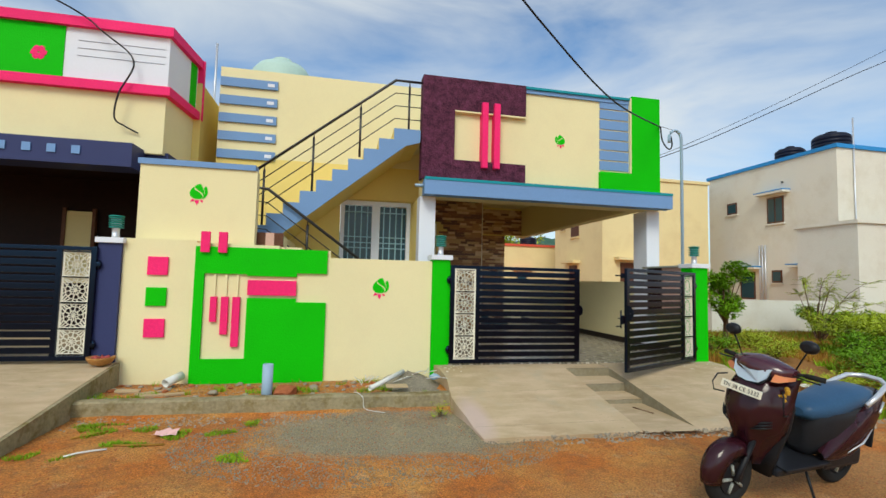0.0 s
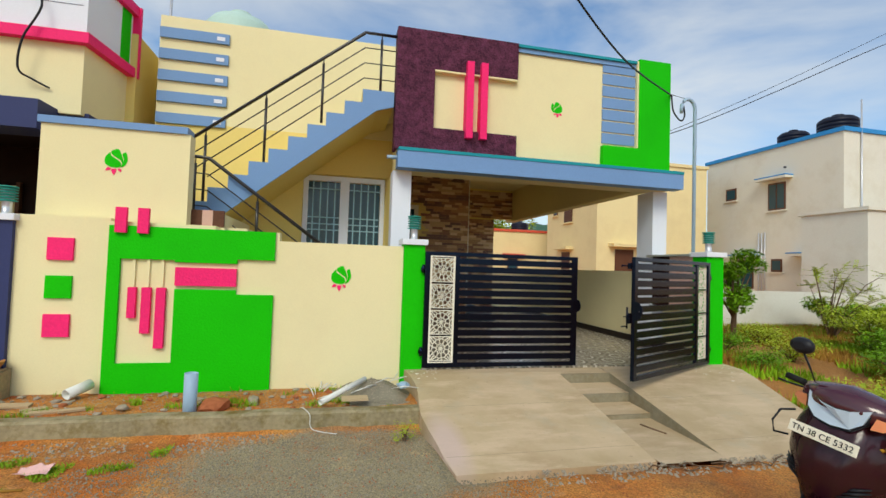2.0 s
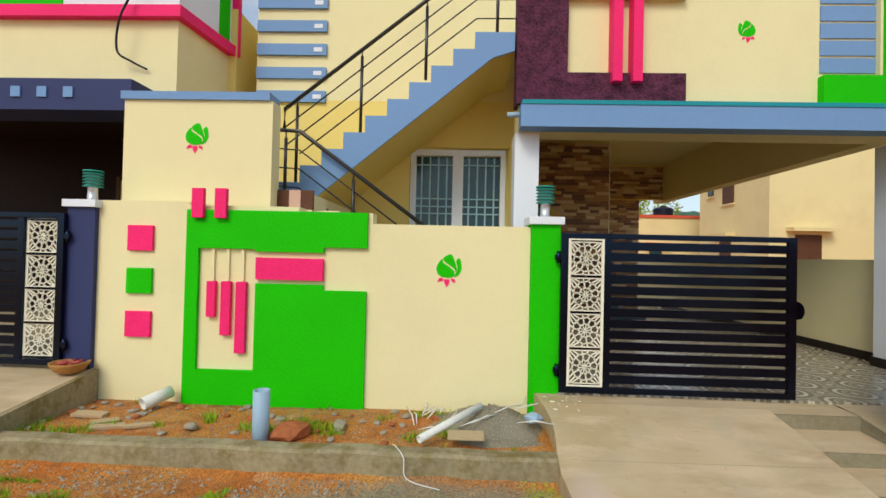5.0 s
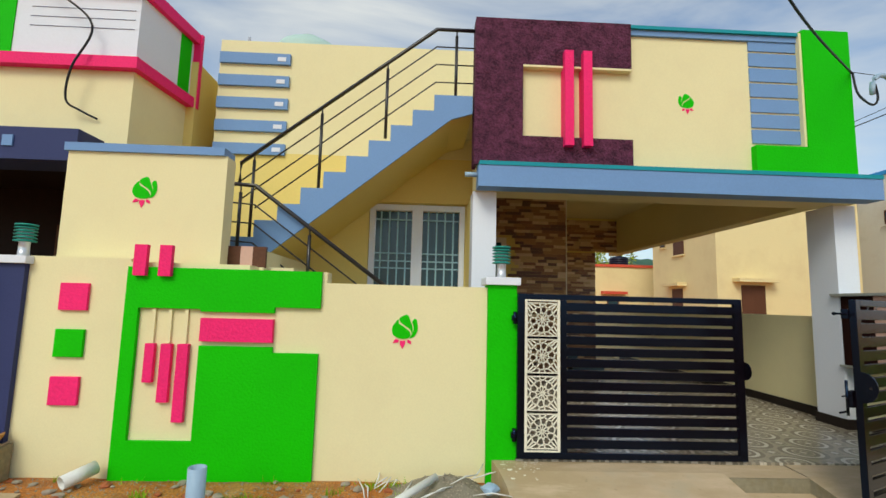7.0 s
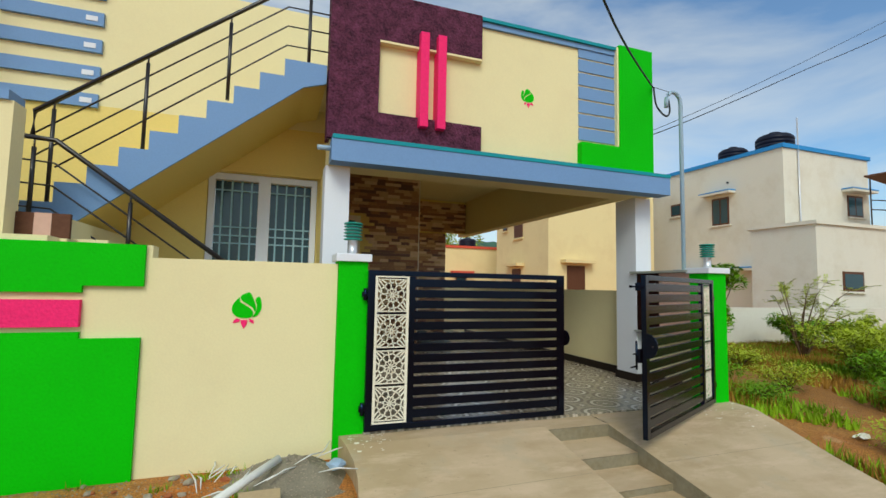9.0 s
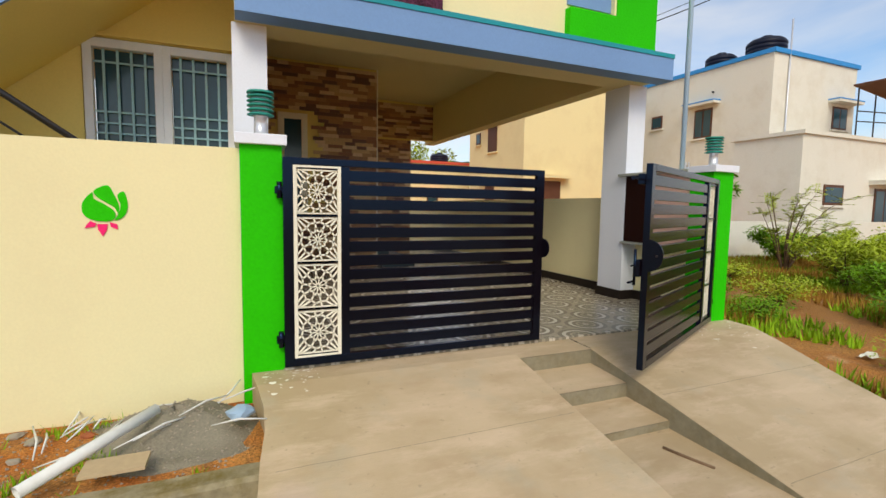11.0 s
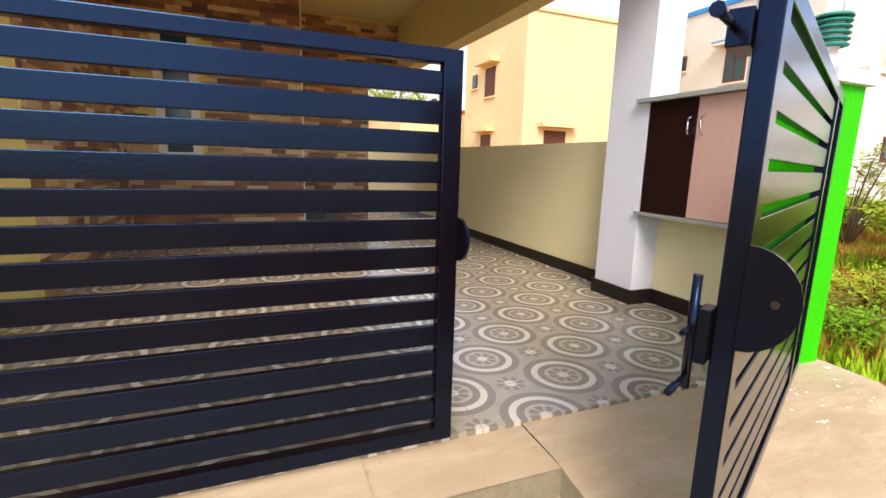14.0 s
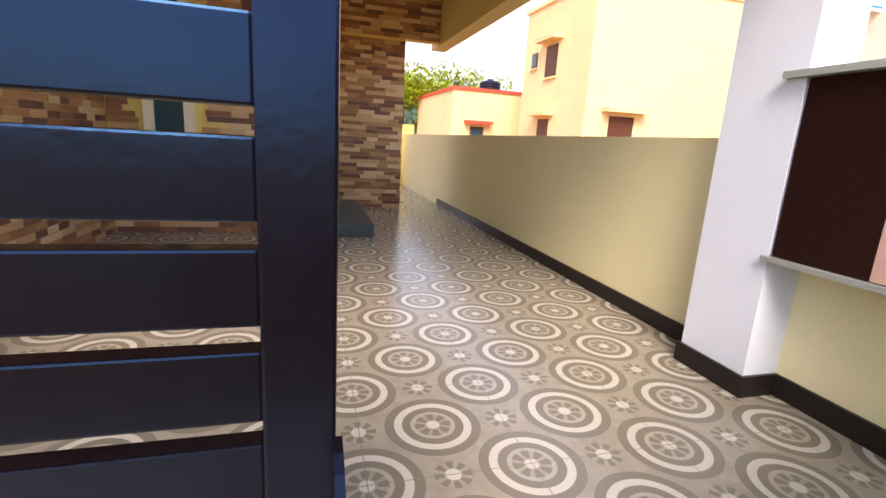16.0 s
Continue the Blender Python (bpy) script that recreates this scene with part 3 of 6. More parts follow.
def lotus(cx, y, cz, s, parent, name="lotus_relief", mirror=1):
    """A green bloom of three overlapping petals over three pink ones, cut from thin plates."""
    holder = thing(name, "painted green lotus bloom with pink petals", "wall ornament", (cx, y, cz))

    def plate(nm, pts, mat, d=0.0):
        b = bmesh.new()
        prism(b, [(cx + mirror * px * s, cz + pz * s) for px, pz in pts], "y", y - 0.006 - d, y)
        part(nm, b, mat, holder)

    def bow(*pts):
        """A smooth closed outline through its points."""
        out, m = [], len(pts)
        for i in range(m):
            a, q, d, e = (Vector(pts[(i + k) % m]) for k in (-1, 0, 1, 2))
            out += [tuple(0.5 * (2 * q + (d - a) * t + (2 * a - 5 * q + 4 * d - e) * t * t + (3 * q - a - 3 * d + e) * t ** 3)) for t in (0, 0.25, 0.5, 0.75)]
        return out
    plate("left_petal", bow((-0.30, 0.50), (-0.50, 0.28), (-0.57, 0.05), (-0.50, -0.18), (-0.25, -0.32), (0.10, -0.33), (0.24, -0.20), (0.20, -0.02), (-0.05, 0.18), (-0.27, 0.32)), GREEN)
    plate("middle_petal", bow((0.10, 0.70), (-0.10, 0.66), (-0.26, 0.54), (-0.20, 0.38), (0.02, 0.22), (0.22, 0.08), (0.31, -0.10), (0.34, 0.12), (0.24, 0.42)), GREEN)
    plate("right_petal", bow((0.46, 0.54), (0.31, 0.42), (0.38, 0.14), (0.32, -0.12), (0.22, -0.30), (0.42, -0.22), (0.55, 0.04), (0.54, 0.34)), GREEN)
    for pts in (((-0.38, -0.34), (-0.24, -0.40), (-0.28, -0.50), (-0.52, -0.54), (-0.46, -0.42)), ((-0.22, -0.42), (0.04, -0.42), (0.01, -0.60), (-0.09, -0.78), (-0.20, -0.58)), ((0.10, -0.37), (0.27, -0.42), (0.29, -0.58), (0.12, -0.50))):
        plate("pink_petal", pts, PINK)
    return holder


lotus(0.83, YW + 0.019, 1.285, 0.207, wall)
lotus(-1.74, 7.449, 2.545, 0.205, wall)
lotus(4.10, 8.224, 4.03, 0.17, wall, mirror=-1)


# ---- gate pillars ----
def pillar(x0, x1, y0, y1, z1, mat, label, name="gate_pillar", capmat=None):
    p = thing(name, label, "gate pillar", ((x0 + x1) / 2, (y0 + y1) / 2, 0.0), kind="structure")
    boxes("pillar_body", mat, [(x0, x1, y0, y1, -0.3, z1)], p)
    boxes("pillar_cap", capmat or WHITE, [(x0 - 0.03, x1 + 0.03, y0 - 0.04, y1 + 0.04, z1, z1 + 0.07)], p, "white painted cap", bevel=0.006)
    return p


pillar(1.582, 1.845, 7.17, 7.44, 1.725, GREEN, "bright green gate pillar with a white cap")
pillar(6.0, 6.29, 7.17, 7.44, 1.735, GREEN, "bright green gate pillar beside the open leaf")
pillar(-2.815, -2.545, 7.17, 7.44, 1.80, NAVY, "dark navy gate pillar of the neighbour")


def gate_lamp(x, y, z, label="turquoise louvred gate lamp on a pillar"):
    lamp = thing("gate_lamp", label, "lamp", (x, y, z))
    b = bmesh.new()
    lathe(b, [(0.055, z), (0.055, z + 0.008), (0.045, z + 0.012), (0.043, z + 0.13), (0.05, z + 0.135)], x, y, 12)
    part("lamp_stem", b, SILVER, lamp, "pale grey stem")
    b = bmesh.new()
    lathe(b, [(0.058, z + 0.135), (0.058, z + 0.265)], x, y, 14)
    part("lamp_core", b, HEADGLASS, lamp)
    for k in range(5):
        b = bmesh.new()
        zz = z + 0.135 + k * 0.030
        lathe(b, [(0.062, zz), (0.088, zz + 0.004), (0.088, zz + 0.010), (0.062, zz + 0.022)], x, y, 16)
        part("louvre", b, LAMPGREEN, lamp)
    b = bmesh.new()
    lathe(b, [(0.09, z + 0.283), (0.085, z + 0.298), (0.02, z + 0.306)], x, y, 16)
    part("lamp_cap", b, LAMPGREEN, lamp)
    return lamp


gate_lamp(1.72, 7.30, 1.795)
gate_lamp(6.145, 7.30, 1.805)
gate_lamp(-2.68, 7.30, 1.87)


# ---- gates ----
def cut_panel(bm, w, h, d):
    """A lattice square: ten rays out of a hub through two faceted rings to a slim rim."""
    for x0, x1, z0, z1 in ((0, 0.008, 0, h), (w - 0.008, w, 0, h), (0.008, w - 0.008, 0, 0.009), (0.008, w - 0.008, h - 0.009, h)):
        box(bm, x0, x1, 0, d, z0, z1)
    rays, cx, cz = 10, w / 2, h / 2

    def bar(a, b, t=0.0058):
        a, b = Vector((a[0], 0, a[1])), Vector((b[0], 0, b[1]))
        dd = b - a
        if dd.length < 1e-3:
            return
        s = Vector((dd.z, 0, -dd.x)).normalized() * t
        e = dd.normalized() * t * 0.6
        vs = [bm.verts.new(q) for q in (a - s - e, b - s + e, b + s + e, a + s - e)]
        vt = [bm.verts.new(v.co + Vector((0, d * 0.8, 0))) for v in vs]
        bm.faces.new(vs)
        bm.faces.new(vt[::-1])
        for i in range(4):
            j = (i + 1) % 4
            bm.faces.new((vs[i], vt[i], vt[j], vs[j]))

    def node(r, k):
        a = math.pi * 2 * k / rays + 0.16
        return (min(max(cx + r * math.cos(a), 0.008), w - 0.008), min(max(cz + r * math.sin(a) * h / w, 0.008), h - 0.008))
    for k in range(rays):
        bar((cx, cz), node(0.046, k), 0.0038)
        bar(node(0.046, k), node(0.070, k + 0.5))
        bar(node(0.046, k), node(0.070, k - 0.5))
        bar(node(0.070, k + 0.5), node(0.106, k + 0.5))
        bar(node(0.106, k + 0.5), node(0.116, k + 1))
        bar(node(0.116, k + 1), node(0.106, k + 1.5))
        bar(node(0.116, k), node(0.23, k))
        bar(node(0.106, k + 0.5), node(0.23, k + 0.42))
    bmesh.ops.recalc_face_normals(bm, faces=bm.faces[:])


def gate_leaf(label, mirrored=False, panels=4, handle=True):
    """Gate leaf, hinged at its origin, running to +x; the cut panel stands by the hinge."""
    W, H, D = 2.075, 1.435, 0.045
    leaf = thing("gate_leaf", label, "gate")
    b = bmesh.new()
    box(b, 0, 0.066, 0, D, 0, H, 0.004)
    box(b, W - 0.07, W, 0, D, 0, H, 0.004)
    box(b, 0.066, W - 0.07, 0, D, H - 0.048, H, 0.004)
    box(b, 0.066, W - 0.07, 0, D, 0, 0.056, 0.004)
    box(b, 0.388, 0.448, 0, D, 0.055, H - 0.05, 0.004)
    part("gate_frame", b, GATE, leaf)
    ph = (H - 0.135) / 4
    b = bmesh.new()
    for x0, x1, z0, z1 in ((0.067, 0.089, 0.057, H - 0.05), (0.365, 0.387, 0.057, H - 0.05), (0.089, 0.365, 0.057, 0.071), (0.089, 0.365, H - 0.064, H - 0.05)):
        box(b, x0, x1, 0.002, 0.016, z0, z1, 0.002)
    part("panel_frame", b, PANELWHITE, leaf, "cream lattice panel frame")
    for k in range(4):
        b = bmesh.new()
        cut_panel(b, 0.284, ph - 0.024, 0.012)
        bmesh.ops.translate(b, verts=b.verts[:], vec=(0.085, 0.005, 0.082 + k * ph))
        part("cut_panel", b, PANELWHITE, leaf, "cream laser-cut lattice panel")
    for k in range(5):
        b = bmesh.new()
        z = 0.066 + k * ph
        box(b, 0.08, 0.37, 0.018, 0.034, z - 0.002, z + 0.012)
        part("cross_bar", b, GATE, leaf)
    pitch, gap = 0.0999, 0.025
    for k in range(13):
        b = bmesh.new()
        zz = 0.077 + k * pitch + gap / 2
        box(b, 0.448, W - 0.07, 0.010, D - 0.008, zz, zz + pitch - gap, 0.003)
        part("slat", b, GATE, leaf)
    if handle:
        b = bmesh.new()
        prism(b, [(0.002 - 0.09 * math.cos(a), 0.79 + 0.08 * math.sin(a)) for a in [math.pi * (-0.5 + k / 12) for k in range(13)]], "x", W - 0.004, W + 0.006)
        part("latch_plate", b, GATE, leaf)
        b = bmesh.new()
        tube(b, [(W + 0.006, -0.045, 0.79), (W + 0.010, -0.045, 0.79)], 0.011, 12)
        part("latch_rivet", b, SILVER, leaf)
    for z in (0.14, 1.16):
        b = bmesh.new()
        tube(b, [(-0.02, D / 2, z), (-0.02, D / 2, z + 0.11)], 0.018, 10)
        box(b, -0.05, 0.01, D / 2 - 0.01, D / 2 + 0.02, z + 0.03, z + 0.08, 0.003)
        part("hinge", b, GATE, leaf)
    return leaf


left_leaf = gate_leaf("closed black slatted steel gate leaf with a cream lattice panel")
left_leaf.matrix_basis = pose(1.842, 7.11, 0.215)
right_leaf = gate_leaf("open black slatted steel gate leaf swung to the street", handle=False)
# bolts on the free end
b = bmesh.new()
tube(b, [(2.02, -0.03, 1.33), (2.22, -0.03, 1.33)], 0.008, 8)
tube(b, [(2.215, -0.03, 1.33), (2.23, -0.03, 1.33)], 0.013, 8)
box(b, 1.98, 2.09, -0.045, -0.001, 1.295, 1.365, 0.003)
part("top_bolt", b, GATE, right_leaf)
b = bmesh.new()
tube(b, [(2.10, -0.035, 0.60), (2.10, -0.035, 0.85)], 0.010, 8)
tube(b, [(2.10, -0.035, 0.63), (2.22, -0.035, 0.63)], 0.008, 8)
tube(b, [(2.10, -0.035, 0.74), (2.17, -0.035, 0.74)], 0.006, 8)
box(b, 2.05, 2.105, -0.025, -0.001, 0.66, 0.78, 0.003)
part("drop_bolt", b, GATE, right_leaf)
b = bmesh.new()
prism(b, [(0.043 + 0.10 * math.cos(a), 0.81 + 0.11 * math.sin(a)) for a in [math.pi * (k / 14 - 0.5) for k in range(15)]], "x", 2.071, 2.081)
part("latch_plate", b, GATE, right_leaf)
b = bmesh.new()
tube(b, [(2.081, 0.10, 0.81), (2.085, 0.10, 0.81)], 0.008, 12)
part("latch_rivet", b, RAIL, right_leaf)
# maker's ovals pressed into the slats
for ex, ez, er in ((3.70, 1.325, 0.021), (3.52, 1.348 - 0.02, 0.018), (3.70, 1.43, 0.014), (3.44, 1.235, 0.016)):
    b = bmesh.new()
    pts = [(ex - 1.842 + er * math.cos(a), 0.0095, ez - 0.215 + er * 0.42 * math.sin(a)) for a in [2 * math.pi * k / 24 for k in range(25)]]
    tube(b, pts, 0.0007, 5)
    part("pressed_oval", b, GATE, left_leaf)
HINGE_R = Vector((5.985, 7.14, 0.215))
free = Vector((4.14, 6.24, 0.215))
ang = math.degrees(math.atan2(free.y - HINGE_R.y, free.x - HINGE_R.x))
right_leaf.matrix_basis = pose(HINGE_R.x, HINGE_R.y, HINGE_R.z, 0, 0, ang)
neighbour_leaf = gate_leaf("closed black slatted gate leaf of the neighbour", handle=False)
neighbour_leaf.matrix_basis = pose(-2.80, 7.16, 0.30, 0, 0, 180)
left2 = copy_thing(neighbour_leaf, pose(-7.02, 7.13, 0.30, 0, 0, 0))

# ---- raised wall of the neighbour's side ----
side = thing("side_screen_wall", "cream screen wall with a blue-grey coping", "wall", (-1.7, 7.55, 1.8), kind="structure")
boxes("screen", CREAM, [(-2.50, -0.975, 7.45, 7.65, 1.70, 2.925), (-2.50, -2.24, 7.42, 7.65, 0.0, 1.70)], side)
boxes("coping", BLUE, [(-2.525, -1.0, 7.42, 7.68, 2.925, 3.005)], side, "blue-grey coping")

# ---- house front ----
house = thing("house", "cream single-storey house with purple, green and blue front", "house", (3, 9, 0), kind="structure")
WF = 9.46
boxes("front_wall", YELLOW, [(-2.055, 0.19, WF, WF + 0.23, -0.2, 3.60), (1.55, 1.80, WF, WF + 0.23, -0.2, 3.60), (0.19, 1.55, WF, WF + 0.23, 2.93, 3.60), (0.19, 1.55, WF, WF + 0.23, -0.2, 1.15)], house)
boxes("upper_wall", CREAM, [(-2.055, 1.80, WF, WF + 0.23, 3.60, 5.27)], house)
boxes("side_wall", YELLOW, [(-2.055, -1.72, WF + 0.23, 16.0, -0.2, 5.2)], house)
boxes("inner_wall", YELLOW, [(1.55, 1.80, WF + 0.23, 12.7, -0.2, 3.9), (1.56, 1.80, 8.62, WF, -0.2, 2.9)], house)
boxes("roof", CREAM, [(-1.72, 6.2, 9.69, 16.0, 3.9, 4.02), (1.3, 6.2, 8.40, 9.69, 3.9, 4.02)], house)
# blue stripes on the stair wall
for k in range(5):
    z = 5.07 - k * 0.337
    boxes("blue_stripe", BLUE, [(-2.045, -1.04, WF - 0.045, WF - 0.001, z - 0.16, z)], house, "blue-grey stripe")
    boxes("stripe_inset", WHITE, [(-1.22, -1.10, WF - 0.052, WF - 0.046, z - 0.115, z - 0.055)], house, "small white inset")
# front columns, beams, ceiling
boxes("column_front", WHITE, [(1.535, 1.815, 8.30, 8.60, 0.0, 2.87)], house, "pale bluish white column")
boxes("column_side", WHITE, [(6.0, 6.275, 8.38, 8.80, 0.2, 2.87)], house, "pale bluish white column by the boundary wall")
boxes("front_beam", PORCH, [(1.56, 6.2, 8.24, 8.62, 2.872, 3.9)], house)
boxes("side_beam", PORCH, [(5.96, 6.2, 8.62, 15.4, 2.93, 3.9)], house)
boxes("porch_ceiling", PORCH, [(1.80, 5.96, 8.62, 15.4, 3.84, 3.899)], house)
boxes("sunshade", BLUE, [(1.565, 6.295, 8.01, 8.238, 2.865, 3.112)], house, "blue-grey sunshade slab")
boxes("sunshade_top", TEAL, [(1.575, 6.30, 8.00, 8.238, 3.112, 3.158)], house, "teal top edge of the sunshade")
boxes("parapet", CREAM, [(1.53, 6.10, 8.225, 8.238, 3.158, 4.80), (1.53, 6.10, 8.238, 8.40, 3.9, 4.80)], house)
boxes("parapet_band", BLUE, [(3.42, 5.50, 8.19, 8.40, 4.86, 4.93)], house, "blue-grey band")
boxes("parapet_fill", CREAM, [(1.53, 6.10, 8.226, 8.40, 4.80, 4.86)], house)
boxes("parapet_cap", TEAL, [(3.41, 5.50, 8.16, 8.42, 4.93, 4.972)], house, "teal coping")
boxes("purple_frame", PURPLE, [(1.52, 2.09, 8.14, 8.224, 3.158, 4.968), (2.09, 3.40, 8.14, 8.224, 4.39, 4.968), (2.09, 3.40, 8.14, 8.224, 3.158, 3.515), (1.52, 1.56, 8.224, 8.40, 3.158, 4.968)], house, "rough purple relief frame")
boxes("purple_lip", CREAM, [(2.09, 3.40, 8.135, 8.224, 4.365, 4.39)], house)
for x0, x1 in ((2.565, 2.672), (2.785, 2.892)):
    boxes("pink_fin", PINK, [(x0, x1, 8.05, 8.139, 3.39, 4.55), (x0, x1, 8.139, 8.224, 3.52, 4.36)], house, "pink vertical fin", bevel=0.004)
for k in range(7):
    zt = 4.905 - k * 0.196
    boxes("blue_block", BLUE, [(4.90, 5.50, 8.207, 8.224, zt - 0.168, zt)], house, "blue-grey block")
boxes("cream_fillet", CREAM, [(5.50, 5.53, 8.15, 8.224, 3.52, 4.968)], house)
boxes("green_corner", GREEN, [(5.53, 6.10, 8.13, 8.224, 3.158, 5.0), (4.885, 5.53, 8.13, 8.224, 3.158, 3.51), (6.10, 6.118, 8.13, 8.40, 3.158, 5.0)], house, "bright green corner relief")
nwin = boxes("neighbour_window", PORCH, [(-5.10, -4.64, 10.93, 10.99, 1.2, 2.62)], None)
tagged(nwin, "narrow window in the neighbour's dark porch", "window", kind="structure")
boxes("window_frame", BROWN, [(-5.16, -5.10, 10.90, 10.99, 1.2, 2.68), (-4.64, -4.58, 10.90, 10.99, 1.2, 2.68)], nwin)
b = bmesh.new()
tube(b, [(1.564, 8.12, 3.02), (1.42, 8.12, 3.02)], 0.028, 10)
part("drain_spout", b, PVC, house)


# ---- window of the front room ----
def front_window():
    w = thing("window_1", "white double casement window with a steel grille", "window", (0.87, WF, 1.15), kind="structure")
    x0, x1, z0, z1, y = 0.20, 1.54, 1.15, 2.92, WF - 0.01
    xm = (x0 + x1) / 2
    fr = []
    for a, c in ((x0, xm), (xm, x1)):
        fr += [(a, a + 0.075, y, y + 0.08, z0, z1), (c - 0.075, c, y, y + 0.08, z0, z1), (a + 0.075, c - 0.075, y, y + 0.08, z1 - 0.085, z1), (a + 0.075, c - 0.075, y, y + 0.08, z0, z0 + 0.085)]
    boxes("window_frame", WHITE, fr[:4], w, "white window frame", bevel=0.004)
    boxes("window_frame", WHITE, fr[4:], w, "white window frame", bevel=0.004)
    for a, c in ((x0, xm), (xm, x1)):
        boxes("pane", PANE, [(a + 0.075, c - 0.075, y + 0.10, y + 0.11, z0 + 0.085, z1 - 0.085)], w, "dark glass")
        for k in range(4):
            xx = a + 0.075 + (c - a - 0.15) * (k + 0.7) / 4.4
            boxes("grille_bar", GRILLE, [(xx - 0.011, xx + 0.011, y + 0.055, y + 0.067, z0 + 0.085, z1 - 0.085)], w)
        for zz in (1.52, 2.01, 2.11, 2.22, 2.70):
            boxes("grille_bar", GRILLE, [(a + 0.075, c - 0.075, y + 0.056, y + 0.066, zz, zz + 0.018)], w)
    boxes("window_hood", YELLOW, [(x0 - 0.06, x1 + 0.06, WF - 0.05, WF - 0.001, z1 + 0.02, z1 + 0.05)], w)


front_window()

# ---- outer stair ----
stair = thing("outer_stair", "blue-edged outer stair with a cream underside", "stair", (0, 8.7, 0), kind="structure")
RUN, RISE, X0, Z0, NS = 0.2495, 0.196, 1.046, 3.995, 9
out = [(1.50, Z0), (X0, Z0)]
x, z = X0, Z0
for k in range(NS):
    z -= RISE
    out += [(x, z), (x - RUN, z)]
    x -= RUN
out += [(x, z - 0.196)]
low_x, low_z = x, z - 0.196
out += [(-0.88, 1.96), (1.25, 3.70), (1.50, 3.78)]
b = bmesh.new()
prism(b, out, "y", 8.20, 8.23)
part("stair_string", b, BLUE, stair, "blue-grey stepped string")
b = bmesh.new()
inner = [(px, pz - 0.002) for px, pz in out]
prism(b, inner, "y", 8.231, 9.455)
part("stair_flight", b, YELLOW, stair)
# lower flight and its landing
b = bmesh.new()
box(b, -1.25, -0.60, 7.66, 9.40, 1.72, 2.02)
part("landing", b, CREAM, stair)
steps = [(-0.60 + k * 0.26, -0.34 + k * 0.26, 7.70, 8.18, -0.1, 1.86 - k * 0.18) for k in range(9)]
boxes("lower_flight", CREAM, steps, stair)
for k, (m0, x0_, x1_) in enumerate(((BROWN, -0.99, -0.85), (PINKLAM, -0.85, -0.73), (BROWN, -0.73, -0.60))):
    boxes("riser_tile", m0, [(x0_, x1_, 7.62, 7.659, 1.84, 2.06)], stair, "glazed riser tile")
boxes("ledge", CREAM, [(-0.97, -0.55, 7.43, 7.66, 1.74, 1.84)], stair)


def railing():
    r = thing("stair_railing", "black tubular stair railing with three wires", "railing", (0, 8.3, 3))
    Y = 8.27
    def bar(nm, pts, rad):
        b = bmesh.new()
        tube(b, pts, rad, 8)
        part(nm, b, RAIL, r)
    # upper rail
    bar("top_rail", [(-1.17, Y, 2.86), (-1.17, Y, 3.10), (1.06, Y, 4.86), (1.52, Y, 4.86)], 0.024)
    for k in range(1, 4):
        d = 0.225 * k
        bar("wire", [(-1.15 if k < 3 else -0.98, Y, 3.10 - d + 0.02 + (0 if k < 3 else 0.13)), (1.06, Y, 4.86 - d), (1.52, Y, 4.86 - d)], 0.009)
    for px in (-1.02, -0.27, 0.48, 1.30):
        pz = 3.10 + (px + 1.17) * (4.86 - 3.10) / 2.23 if px < 1.06 else 4.86
        foot = pz - 0.84 if px > 0 else pz - 0.90
        bar("post", [(px, Y, foot - 0.1), (px, Y, pz - 0.08)], 0.019)
        bar("post", [(px, Y, pz - 0.09), (px, Y, pz)], 0.009)
    r2 = thing("stair_railing", "black tubular railing of the lower flight", "railing", (0, 8.1, 2))
    Y2 = 8.12
    def bar2(nm, pts, rad):
        b = bmesh.new()
        tube(b, pts, rad, 8)
        part(nm, b, RAIL, r2)
    bar2("top_rail", [(-1.24, Y2, 2.82), (-0.93, Y2, 2.80), (1.10, Y2, 1.32)], 0.024)
    for k in range(1, 4):
        d = 0.215 * k
        bar2("wire", [(-1.24, Y2, 2.82 - d), (-0.93, Y2, 2.80 - d), (1.0 - 0.28 * k, Y2, 2.80 - d - (1.93 - 0.28 * k) * 0.729)], 0.009)
    for px, foot in ((-1.09, 2.02), (-0.30, 1.6), (0.50, 1.0)):
        pz = 2.80 - max(0, px + 0.93) * 0.729
        bar2("post", [(px, Y2, foot), (px, Y2, pz - 0.08)], 0.02)
        bar2("post", [(px, Y2, pz - 0.09), (px, Y2, pz)], 0.009)


railing()

# ---- side boundary wall, skirting, meter cabinet ----
bw = thing("boundary_wall", "cream side boundary wall with dark skirting", "wall", (6.3, 10, 0), kind="structure")
boxes("wall_body", CREAM, [(6.22, 6.42, 7.44, 19.0, -0.3, 1.50)], bw)
boxes("wall_ledge", CREAM, [(6.20, 6.44, 7.44, 8.30, 1.50, 1.745)], bw)
boxes("skirting", SKIRT, [(6.20, 6.219, 7.45, 8.36, 0.2, 0.315), (6.20, 6.219, 8.80, 15.4, 0.2, 0.315), (5.982, 6.22, 8.362, 8.379, 0.2, 0.315), (5.982, 5.999, 8.379, 8.82, 0.2, 0.315)], bw, "dark granite skirting")


